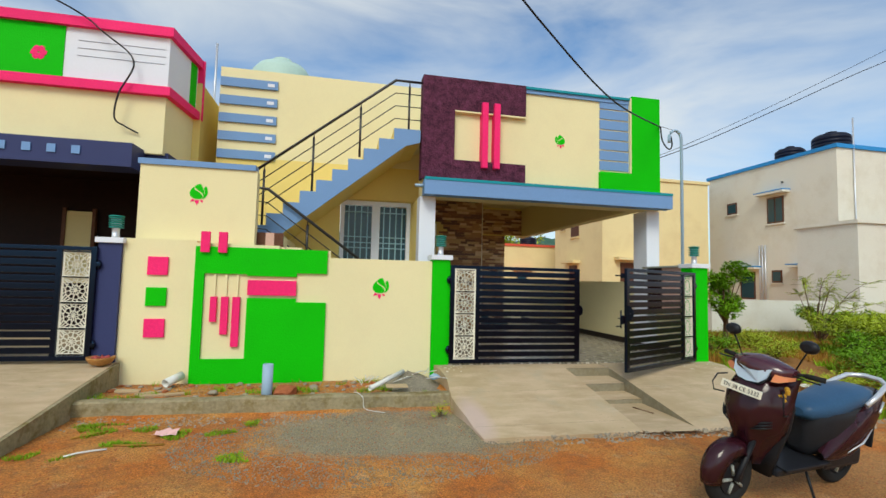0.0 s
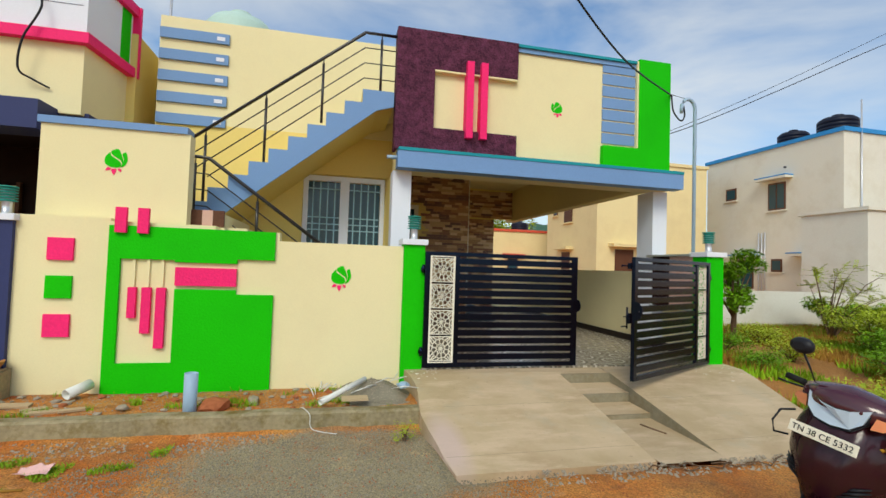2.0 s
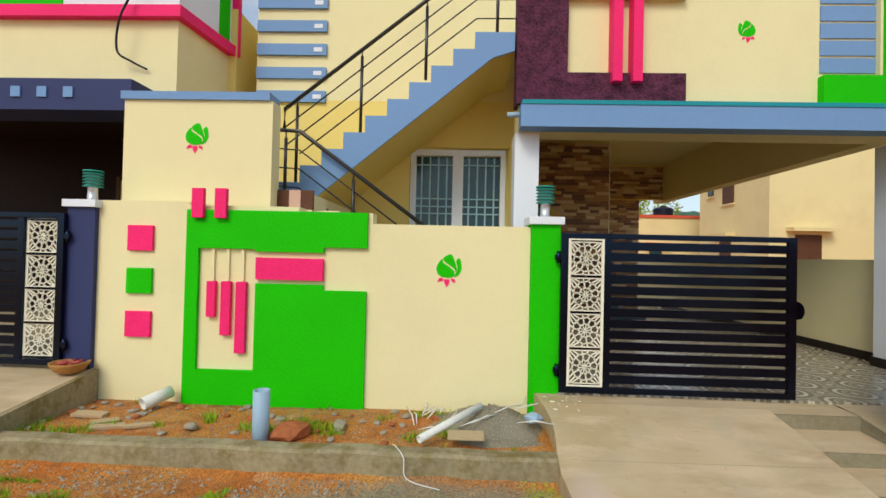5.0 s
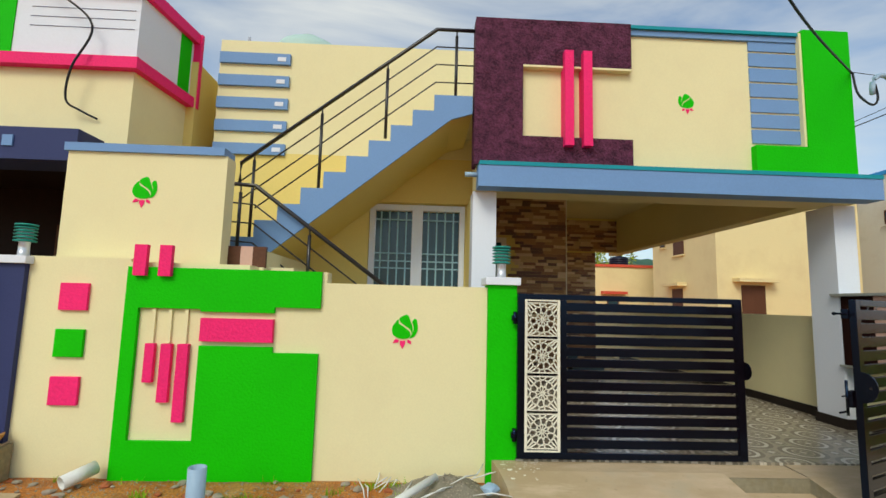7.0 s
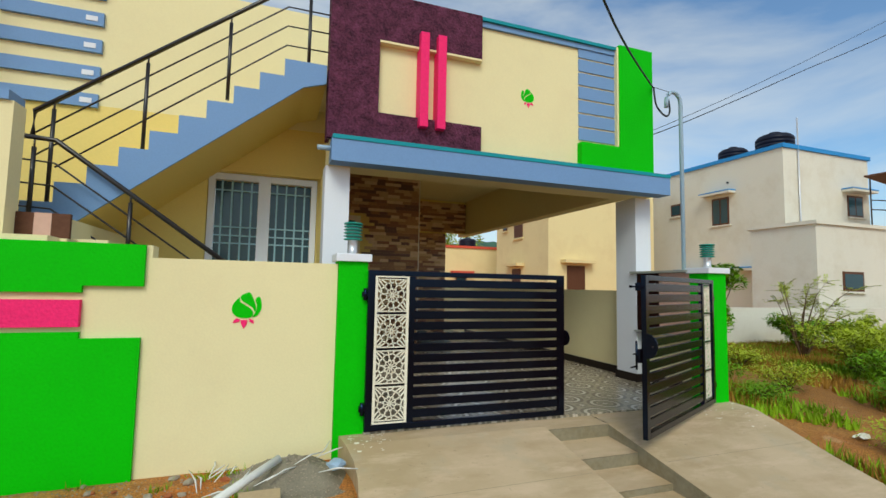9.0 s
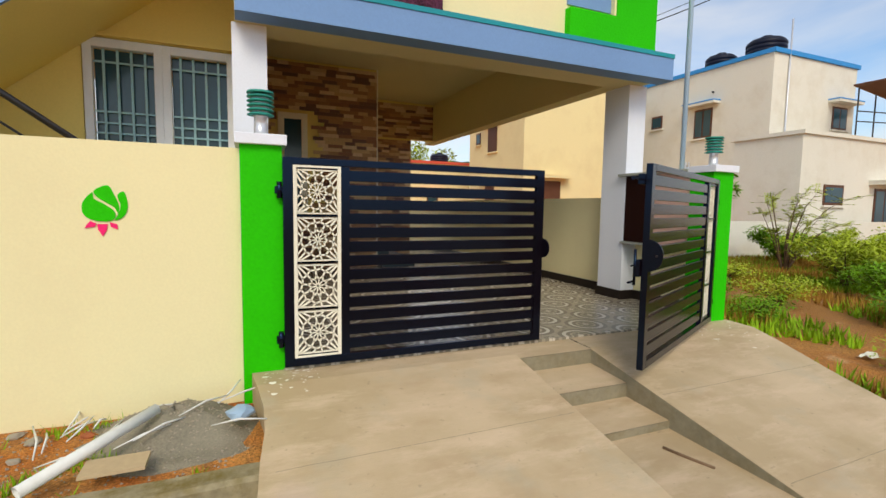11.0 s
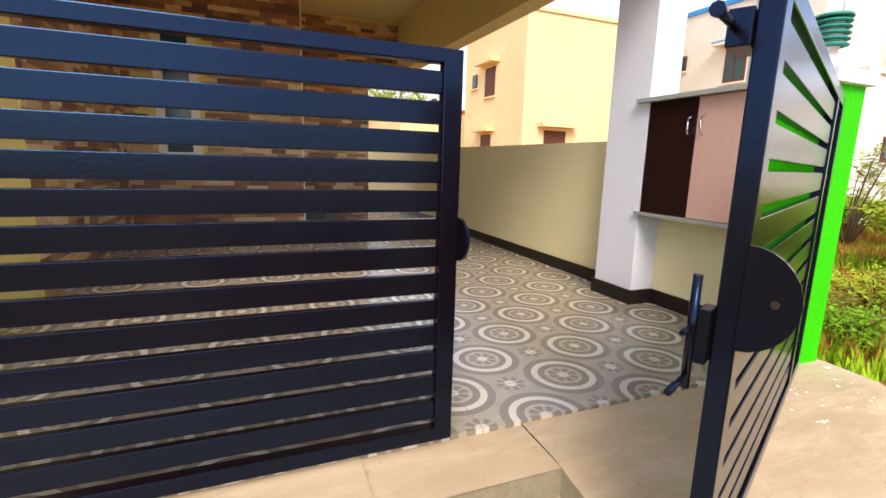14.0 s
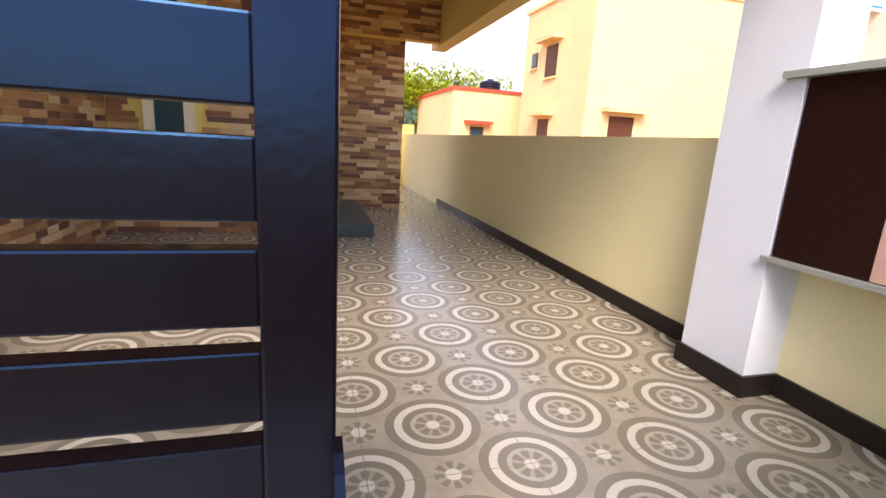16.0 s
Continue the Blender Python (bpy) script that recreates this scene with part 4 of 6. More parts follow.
def meter_cabinet():
    c = thing("meter_cabinet", "wall-hung cabinet with one dark and one pinkish door", "cabinet", (6.1, 7.9, 0.93))
    boxes("bottom_slab", GRANITE, [(5.97, 6.219, 7.445, 8.40, 0.92, 0.943)], c, "grey granite slab")
    boxes("top_slab", GRANITE, [(5.95, 6.199, 7.445, 8.46, 1.752, 1.782)], c, "grey granite slab")
    boxes("cabinet_body", DARKBROWNLAM, [(6.02, 6.218, 7.45, 8.36, 0.945, 1.751)], c)
    d1 = boxes("door", DARKBROWNLAM, [(6.0, 6.019, 7.952, 8.365, 0.947, 1.749)], c, "dark brown laminate door", bevel=0.002)
    d2 = boxes("door", PINKLAM, [(6.0, 6.019, 7.452, 7.948, 0.947, 1.749)], c, "pinkish beige laminate door", bevel=0.002)
    for d, y in ((d1, 7.995), (d2, 7.895)):
        b = bmesh.new()
        tube(b, [(6.0, y, 1.50), (5.975, y, 1.515), (5.968, y, 1.565), (5.975, y, 1.615), (6.0, y, 1.63)], 0.006, 8)
        part("handle", b, CHROME, d, "bright curved pull handle")


meter_cabinet()

# ---- distant houses ----
def canopy_window(parent, face, a0, a1, z0, z1, plane, canopy, wallmat, trim, depth=0.45, shutter=BROWN, panes=2, glazing=None):
    """A window on a face of a far house; face x: the wall looks to -x, face y: it looks to -y."""
    def bx(lo, hi, d0, d1, za, zb):
        return (plane + d0, plane + d1, lo, hi, za, zb) if face == "x" else (lo, hi, plane + d0, plane + d1, za, zb)
    w = boxes("window", shutter, [bx(a0, a1, -0.03, -0.002, z0, z1)], parent)
    boxes("pane", glazing or PANE, [bx(a0 + 0.07 + k * (a1 - a0 - 0.07) / panes, a0 + (k + 1) * (a1 - a0 - 0.07) / panes, -0.04, -0.031, z0 + 0.08, z1 - 0.08) for k in range(panes)], w)
    boxes("window_sill", wallmat, [bx(a0 - 0.08, a1 + 0.08, -0.1, -0.002, z0 - 0.07, z0 - 0.002)], w)
    if canopy:
        boxes("window_canopy", wallmat, [bx(a0 - 0.35, a1 + 0.35, -depth, -0.002, z1 + 0.12, z1 + 0.22)], w)
        boxes("canopy_edge", trim, [bx(a0 - 0.36, a1 + 0.36, -depth - 0.01, -0.002, z1 + 0.222, z1 + 0.27)], w)


# white two-storey house
wh = thing("white_house", "weathered white two-storey house with blue roof edge", "house", (23, 19, 0))
boxes("wall", OFFWHITE, [(20.7, 26.2, 16.23, 23.4, -0.3, 7.55)], wh)
boxes("roof_edge", SKYBLUE, [(20.62, 26.3, 16.15, 23.5, 7.55, 7.72)], wh, "bright blue roof edge")
canopy_window(wh, "x", 18.74, 19.63, 4.62, 5.9, 20.7, True, OFFWHITE, SKYBLUE, panes=2)
canopy_window(wh, "x", 21.45, 22.1, 5.38, 6.0, 20.7, False, OFFWHITE, SKYBLUE, panes=1)
canopy_window(wh, "x", 20.4, 21.3, 0.9, 2.3, 20.7, True, OFFWHITE, SKYBLUE, panes=1)
canopy_window(wh, "x", 18.9, 19.45, 1.75, 2.35, 20.7, False, OFFWHITE, SKYBLUE, panes=1)
canopy_window(wh, "y", 24.66, 25.7, 4.9, 5.85, 16.23, True, OFFWHITE, SKYBLUE)
boxes("canopy", OFFWHITE, [(20.2, 20.698, 16.6, 18.3, 2.45, 2.56)], wh)
boxes("canopy_trim", SKYBLUE, [(20.19, 20.698, 16.59, 18.31, 2.562, 2.61)], wh)
for y in (19.75, 19.92, 20.09):
    b = bmesh.new()
    tube(b, [(20.64, y, 0), (20.64, y, 3.6)], 0.03, 6)
    part("drain_pipe", b, SILVER, wh)
b = bmesh.new()
tube(b, [(21.57, 16.18, 0), (21.57, 16.18, 8.9)], 0.035, 6)
part("mast", b, SILVER, wh)
# stovepipe stub and rain streak on the wall over the window
b = bmesh.new()
tube(b, [(20.69, 18.75, 6.55), (20.60, 18.75, 6.55)], 0.04, 8)
part("pipe_stub", b, BLACKPLASTIC, wh)
# tin awning on the roof terrace beyond
aw = thing("tin_awning", "rusty tin awning on steel rails over a roof terrace", "awning", (25.6, 15.0, 3.87))
b = bmesh.new()
prism(b, [(23.8, 6.40), (23.8, 6.34), (28.0, 5.85), (28.0, 5.91)], "y", 13.6, 15.1)
part("awning_sheet", b, BROWN, aw, "rusty brown tin sheet")
for x in (24.1, 25.3, 26.5):
    b = bmesh.new()
    tube(b, [(x, 15.05, 3.87), (x, 15.05, 6.33 - (x - 23.8) * 0.116)], 0.03, 6)
    part("post", b, RAIL, aw)
for z in (5.0, 5.4):
    b = bmesh.new()
    tube(b, [(24.1, 15.05, z), (26.5, 15.05, z + 0.12)], 0.025, 6)
    part("rail", b, RAIL, aw)


def water_tank(x, y, z, r=0.75, h=0.9):
    t = thing("water_tank", "black ribbed plastic water tank on a roof", "water tank", (x, y, z))
    b = bmesh.new()
    prof = [(r * 0.97, z)]
    for k in range(5):
        zz = z + h * (0.05 + k * 0.16)
        prof += [(r, zz), (r, zz + h * 0.10), (r * 0.95, zz + h * 0.12), (r * 0.95, zz + h * 0.15)]
    prof += [(r * 0.8, z + h * 0.93), (r * 0.35, z + h)]
    lathe(b, prof, x, y, 18)
    part("tank_body", b, TANKBLACK, t)
    b = bmesh.new()
    lathe(b, [(r * 0.3, z + h), (r * 0.3, z + h * 1.08), (r * 0.1, z + h * 1.1)], x, y, 12)
    part("tank_lid", b, TANKBLACK, t)


water_tank(22.0, 17.45, 7.55, 0.75, 1.05)
water_tank(22.0, 19.5, 7.55, 0.65, 0.95)

# pale yellow two-storey house
yh = thing("yellow_house", "pale yellow two-storey house with brown shutters", "house", (16, 24, 0))
boxes("wall", FARYELLOW, [(13.0, 19.2, 21.8, 27.2, -0.3, 6.9)], yh)
boxes("roof_edge", FARYELLOW, [(12.92, 19.28, 21.72, 27.28, 6.9, 7.05)], yh)
canopy_window(yh, "x", 24.2, 25.1, 4.1, 5.3, 13.0, True, FARYELLOW, FARYELLOW, panes=1, glazing=BROWN)
canopy_window(yh, "x", 25.9, 26.4, 4.6, 5.2, 13.0, False, FARYELLOW, FARYELLOW, panes=1)
canopy_window(yh, "x", 24.4, 25.3, 1.2, 2.5, 13.0, True, FARYELLOW, FARYELLOW, panes=1, glazing=BROWN)
canopy_window(yh, "y", 14.0, 15.0, 1.4, 2.6, 21.8, True, FARYELLOW, FARYELLOW, panes=2, glazing=BROWN)

# low house with a red trim
rh = thing("red_trim_house", "low yellow house with a red roof edge", "house", (11.5, 32, 0))
boxes("wall", FARYELLOW, [(10.6, 14.5, 30.0, 38.0, -0.3, 3.9)], rh)
boxes("roof_edge", REDTRIM, [(10.52, 14.6, 29.92, 38.1, 3.9, 4.05)], rh, "red roof edge")
canopy_window(rh, "y", 11.6, 12.3, 0.9, 2.2, 30.0, True, REDTRIM, REDTRIM, panes=1)
water_tank(13.6, 33, 4.05, 0.6, 0.8)

# low white house and plot wall
lh = thing("low_white_house", "low white house with a flat roof", "house", (22, 14.5, 0))
boxes("wall", OFFWHITE, [(17.35, 27.0, 13.0, 15.2, -0.3, 3.75)], lh)
boxes("roof_edge", OFFWHITE, [(17.27, 27.1, 12.92, 15.3, 3.75, 3.87)], lh)
canopy_window(lh, "y", 18.55, 19.6, 1.6, 2.25, 13.0, False, OFFWHITE, OFFWHITE, panes=1)
canopy_window(lh, "y", 21.4, 22.6, 0.9, 2.2, 13.0, True, OFFWHITE, OFFWHITE, panes=2)
pw = thing("plot_wall", "dirty white plot wall behind the bushes", "wall", (16, 13, 0), kind="structure")
boxes("wall_body", OFFWHITE, [(11.0, 40.0, 12.4, 12.6, -0.3, 1.08), (11.0, 11.2, 12.6, 20.0, -0.3, 1.08)], pw)

# neighbour's house, at the street's other side of the stair
nh = thing("neighbour_house", "cream neighbour house with pink-edged parapet", "house", (-5, 10, 0))
def corner_band(name, mat, z0, z1, out, label="", x_from=-9.0):
    """A band along the front that turns back along the slanting side."""
    b = bmesh.new()
    prism(b, [(x_from, 8.42 - out), (-2.58 + out * 0.8, 8.42 - out), (-2.47 + out, 9.46), (-2.56, 9.46), (-2.78, 8.66), (x_from, 8.66)], "z", z0, z1)
    return part(name, b, mat, nh, label)


corner_band("upper_wall", CREAM, 3.30, 4.22, 0.0)
corner_band("parapet", WHITE, 4.36, 5.18, 0.03)
corner_band("pink_edge", PINK, 4.22, 4.36, 0.11, "pink parapet edge")
corner_band("pink_edge", PINK, 5.18, 5.33, 0.11, "pink parapet edge")
boxes("rear_wall", YELLOW, [(-2.9, -2.35, 9.44, 16.0, -0.2, 4.9)], nh)
boxes("parapet_green", GREEN, [(-9.0, -4.02, 8.375, 8.389, 4.36, 5.18)], nh)
b = bmesh.new()
prism(b, [(-2.492, 9.03), (-2.437, 9.40), (-2.465, 9.40), (-2.53, 9.03)], "z", 4.36, 5.18)
part("parapet_green", b, GREEN, nh)
boxes("pink_edge", PINK, [(-2.46, -2.33, 9.462, 9.52, 4.22, 5.33)], nh, "pink parapet edge")
boxes("navy_beam", NAVY, [(-9.0, -2.84, 8.0, 8.5, 2.98, 3.34), (-2.84, -2.52, 8.5, 9.3, 2.98, 3.34)], nh, "navy porch beam")
for k in range(5):
    boxes("beam_square", BLUE, [(-4.86 + k * 0.31, -4.75 + k * 0.31, 7.98, 7.999, 3.12, 3.24)], nh, "small blue square")
# back, side and ceiling carry the porch's shade in their colour
boxes("porch_back", PORCHSHADE, [(-9.0, -2.75, 11.0, 11.2, 0, 3.3)], nh, "porch wall coloured near black to stand for shade")
boxes("porch_side", PORCHSHADE, [(-2.75, -2.5, 8.4, 11.0, 0, 2.95)], nh, "porch wall coloured near black to stand for shade")
boxes("porch_ceiling", PORCHSHADE, [(-9.0, -2.75, 8.5, 11.0, 3.3, 3.34)], nh, "porch ceiling coloured near black to stand for shade")
boxes("porch_floor", CONCRETE, [(-9.0, -2.75, 7.22, 11.0, 0.0, 0.28)], nh)
boxes("neighbour_column", WHITE, [(-2.62, -2.48, 8.05, 8.3, 0, 2.98)], nh)


# ---- places of the loose things ----
CABLE_PTS = [(6.12, 8.12, 4.46), (4.68, 7.0, 4.24), (3.76, 6.28, 4.22), (2.6, 5.37, 4.38), (1.2, 4.28, 4.68), (-5.6, -1.03, 6.2), (-14, -7.6, 8.1)]
SCX, SCY, SCZ, SCA = 3.66, 3.44, -0.16, 190.0
TREE_X, TREE_Y = 8.95, 9.7
SHRUBS = [
    (13.8, 11.2, 0.85, 0.9, 0, 0.06, 12, 90, "leafy green bush before the plot wall"),
    (15.4, 11.0, 0.8, 1.0, 1, 0.06, 12, 80, "leafy green bush before the plot wall"),
    (12.9, 9.1, 0.85, 1.0, 1, 0.045, 14, 80, "yellow-green bush on the open plot"),
    (10.9, 8.4, 0.85, 0.85, 1, 0.042, 13, 80, "yellow-green bush among dry grass"),
    (10.2, 7.5, 0.62, 0.7, 0, 0.038, 12, 70, "low green bush among dry grass"),
    (9.0, 6.5, 0.50, 0.6, 0, 0.034, 12, 60, "low green bush among dry grass"),
    (11.6, 6.8, 0.8, 0.9, 1, 0.042, 12, 70, "low green bush among dry grass"),
    (12.2, 8.0, 0.95, 0.9, 1, 0.045, 12, 80, "pale green bush on the open plot"),
    (14.2, 8.2, 0.95, 1.2, 1, 0.05, 13, 90, "pale green bush on the open plot"),
    (9.6, 9.6, 0.40, 0.6, 1, 0.034, 10, 50, "small green bush among dry grass"),
    (7.7, 8.6, 0.40, 0.45, 0, 0.03, 9, 60, "small green bush beside the boundary wall"),
    (8.4, 7.9, 0.38, 0.5, 1, 0.03, 10, 50, "small yellowish bush among dry grass"),
    (8.1, 5.7, 0.42, 0.5, 0, 0.03, 10, 70, "small green weed bush by the ramp"),
    (7.15, 5.75, 0.30, 0.38, 1, 0.026, 10, 60, "small green weed bush by the ramp"),
    (7.35, 7.55, 0.22, 0.3, 0, 0.026, 9, 50, "small green weed bush by the ramp"),
    (9.7, 5.5, 0.55, 0.6, 0, 0.036, 11, 60, "low green bush among dry grass"),
]


# ---- wires and service mast ----
def cable(label, pts, r=0.012, mat=BLACKPLASTIC, name="cable"):
    c = thing(name, label, "cable", pts[0])
    b = bmesh.new()
    out = []
    P = [Vector(p) for p in pts]
    P = [P[0]] + P + [P[-1]]
    for i in range(1, len(P) - 2):
        for k in range(6):
            t = k / 6
            a, q, d, e = P[i - 1], P[i], P[i + 1], P[i + 2]
            out.append(0.5 * ((2 * q) + (d - a) * t + (2 * a - 5 * q + 4 * d - e) * t * t + (3 * q - a - 3 * d + e) * t ** 3))
    out.append(P[-2])
    tube(b, out, r, 6)
    part("wire", b, mat, c)
    return c


MX, MY = 6.42, 7.92
mast = thing("service_mast", "grey electric service pipe with a bent top", "pipe", (MX, MY, 0))
b = bmesh.new()
tube(b, [(MX, MY, 0.0), (MX, MY, 4.18)] + [(MX - 0.13 + 0.13 * math.cos(a), MY, 4.18 + 0.16 * math.sin(a)) for a in [math.pi * k / 8 for k in range(1, 9)]] + [(MX - 0.26, MY, 4.10)], 0.028, 8)
part("mast_pipe", b, PVC, mast)
cable("black service cable drooping to the house front", CABLE_PTS, 0.013)
cable("black cable looping to the service pipe", [(6.13, 8.12, 4.46), (6.13, 8.08, 4.20), (6.14, 7.98, 4.03), (6.18, 7.93, 3.98), (6.22, 7.92, 4.06), (6.20, 7.92, 4.22)], 0.013)
cable("thin line tied to the service pipe", [(6.13, 8.12, 4.47), (6.40, 7.92, 4.32)], 0.004)
cable("twisted street line hanging over the plot", [(5.9, 12.2, 3.95), (9.8, 12.2, 5.40), (13.0, 12.2, 6.86), (16.1, 12.2, 8.35), (19.4, 12.2, 9.9), (28, 12.2, 14.2)], 0.013)
cable("thin street line beside the twisted one", [(5.9, 12.3, 3.98), (9.8, 12.3, 5.50), (16.1, 12.3, 8.62), (28, 12.3, 14.9)], 0.008)
cable("loose black cable hanging from the neighbour's parapet", [(-6.5, 7.2, 6.2), (-4.1, 8.15, 5.48), (-3.4, 8.2, 5.05), (-3.0, 8.24, 4.68), (-3.17, 8.22, 4.15), (-3.22, 8.26, 3.78), (-3.10, 8.33, 3.68), (-2.93, 8.385, 3.6)], 0.013)


# ---- porch inside: clad walls, window, steps ----
AY, BY, SX, CX = 12.55, 14.85, 1.83, 3.945
porch = thing("porch_wall", "porch walls clad in brown stone strips", "wall", (3, AY, 0.2), kind="structure")
boxes("wall_core", YELLOW, [(1.80, CX - 0.02, AY + 0.02, AY + 0.2, 0.2, 3.839), (CX - 0.2, CX - 0.02, AY + 0.2, BY + 0.02, 0.2, 3.839), (CX - 0.02, 5.385, BY + 0.02, BY + 0.2, 0.2, 2.97), (CX - 0.02, 5.96, BY + 0.02, BY + 0.2, 2.97, 3.839), (1.80, 1.815, 9.7, AY, 0.2, 3.839)], porch)
boxes("corner_trim", PANELWHITE, [(CX - 0.018, CX, AY - 0.012, AY + 0.012, 0.2, 3.839)], porch, "thin white corner trim")


def strip_mesh(L, H, D):
    bm = bmesh.new()
    box(bm, 0, L, -D, 0, 0, H)
    me = bpy.data.meshes.new("strip")
    bm.to_mesh(me)
    bm.free()
    me.materials.append(CLAD)
    return me


def clad(axis, plane, lo, hi, z0, z1, parts_budget, skip=None, seed=1):
    """Rows of stone strips: the middle rows as single parts, the rest joined."""
    rnd = random.Random(seed)
    H, G = 0.062, 0.002
    meshes = [strip_mesh(L, H - G, D) for L in (0.18, 0.26, 0.34) for D in (0.010, 0.018)]
    rest = bmesh.new()
    made = 0
    z, row = z0, 0
    while z + H <= z1 + 0.001:
        a = lo - rnd.uniform(0, 0.2)
        while a < hi:
            k = rnd.randrange(6)
            L, D = (0.18, 0.26, 0.34)[k // 2], (0.010, 0.018)[k % 2]
            s, e = max(a, lo), min(a + L - G, hi)
            a += L
            if e - s < 0.02 or (skip and e > skip[0] and s < skip[1] and z + H > skip[2] and z < skip[3]):
                continue
            if made < parts_budget and z > 1.0 and e - s > L - 0.01:
                o = bpy.data.objects.new("stone_strip", meshes[k])
                scene.collection.objects.link(o)
                o.parent = porch
                o.matrix_parent_inverse = porch.matrix_basis.inverted()
                o.matrix_basis = pose(s, plane, z) if axis == "y" else pose(plane, s, z, 0, 0, 90)
                made += 1
            elif axis == "y":
                box(rest, s, e, plane - D, plane, z, z + H - G)
            else:
                box(rest, plane, plane + D, s, e, z, z + H - G)
        z += H
    tagged(part("stone_strips", rest, CLAD, porch), kind="stuff")


w = thing("window_2", "tall white porch window with a grey curtain", "window", (2.43, AY, 1.2), kind="structure")
wx0, wx1, wz0, wz1 = 2.18, 2.67, 1.20, 2.93
boxes("window_frame", PANELWHITE, [(wx0, wx0 + 0.1, AY - 0.03, AY + 0.019, wz0, wz1), (wx1 - 0.1, wx1, AY - 0.03, AY + 0.019, wz0, wz1), (wx0 + 0.1, wx1 - 0.1, AY - 0.03, AY + 0.019, wz1 - 0.1, wz1), (wx0 + 0.1, wx1 - 0.1, AY - 0.03, AY + 0.019, wz0, wz0 + 0.1)], w)
boxes("pane", PANE, [(wx0 + 0.1, wx1 - 0.1, AY + 0.0, AY + 0.018, wz0 + 0.1, wz1 - 0.1)], w)
SLATE = material("dark_green_stone", (0.06, 0.09, 0.10), 0.35, 0.2, 30, 0.1)
es = thing("entrance_steps", "dark stone entrance steps beside the porch wall", "steps", (4.2, 13.4, 0.2), kind="structure")
boxes("step", SLATE, [(CX + 0.03, 4.62, 12.30, 14.4, 0.2, 0.36)], es, bevel=0.005)
boxes("step", SLATE, [(CX + 0.03, 4.28, 12.9, 14.2, 0.36, 0.52)], es, bevel=0.005)


# ---- scooter ----
def ring_loft(bm, sections, n=18, power=2.6, axis="x", closed=True):
    """Rounded rings along an axis: (position, centre a, centre b, half a, half b)."""
    rings = []
    for s, ca, cb, ha, hb in sections:
        ring = []
        for k in range(n):
            t = 2 * math.pi * k / n
            c, d = math.cos(t), math.sin(t)
            a = ca + ha * math.copysign(abs(c) ** (2 / power), c)
            bb = cb + hb * math.copysign(abs(d) ** (2 / power), d)
            ring.append(bm.verts.new((s, a, bb) if axis == "x" else (a, bb, s)))
        rings.append(ring)
    for a, b2 in zip(rings, rings[1:]):
        for k in range(n):
            f = bm.faces.new((a[k], a[(k + 1) % n], b2[(k + 1) % n], b2[k]))
            f.smooth = True
    if closed:
        bm.faces.new(rings[0][::-1])
        bm.faces.new(rings[-1])
    bmesh.ops.recalc_face_normals(bm, faces=bm.faces[:])


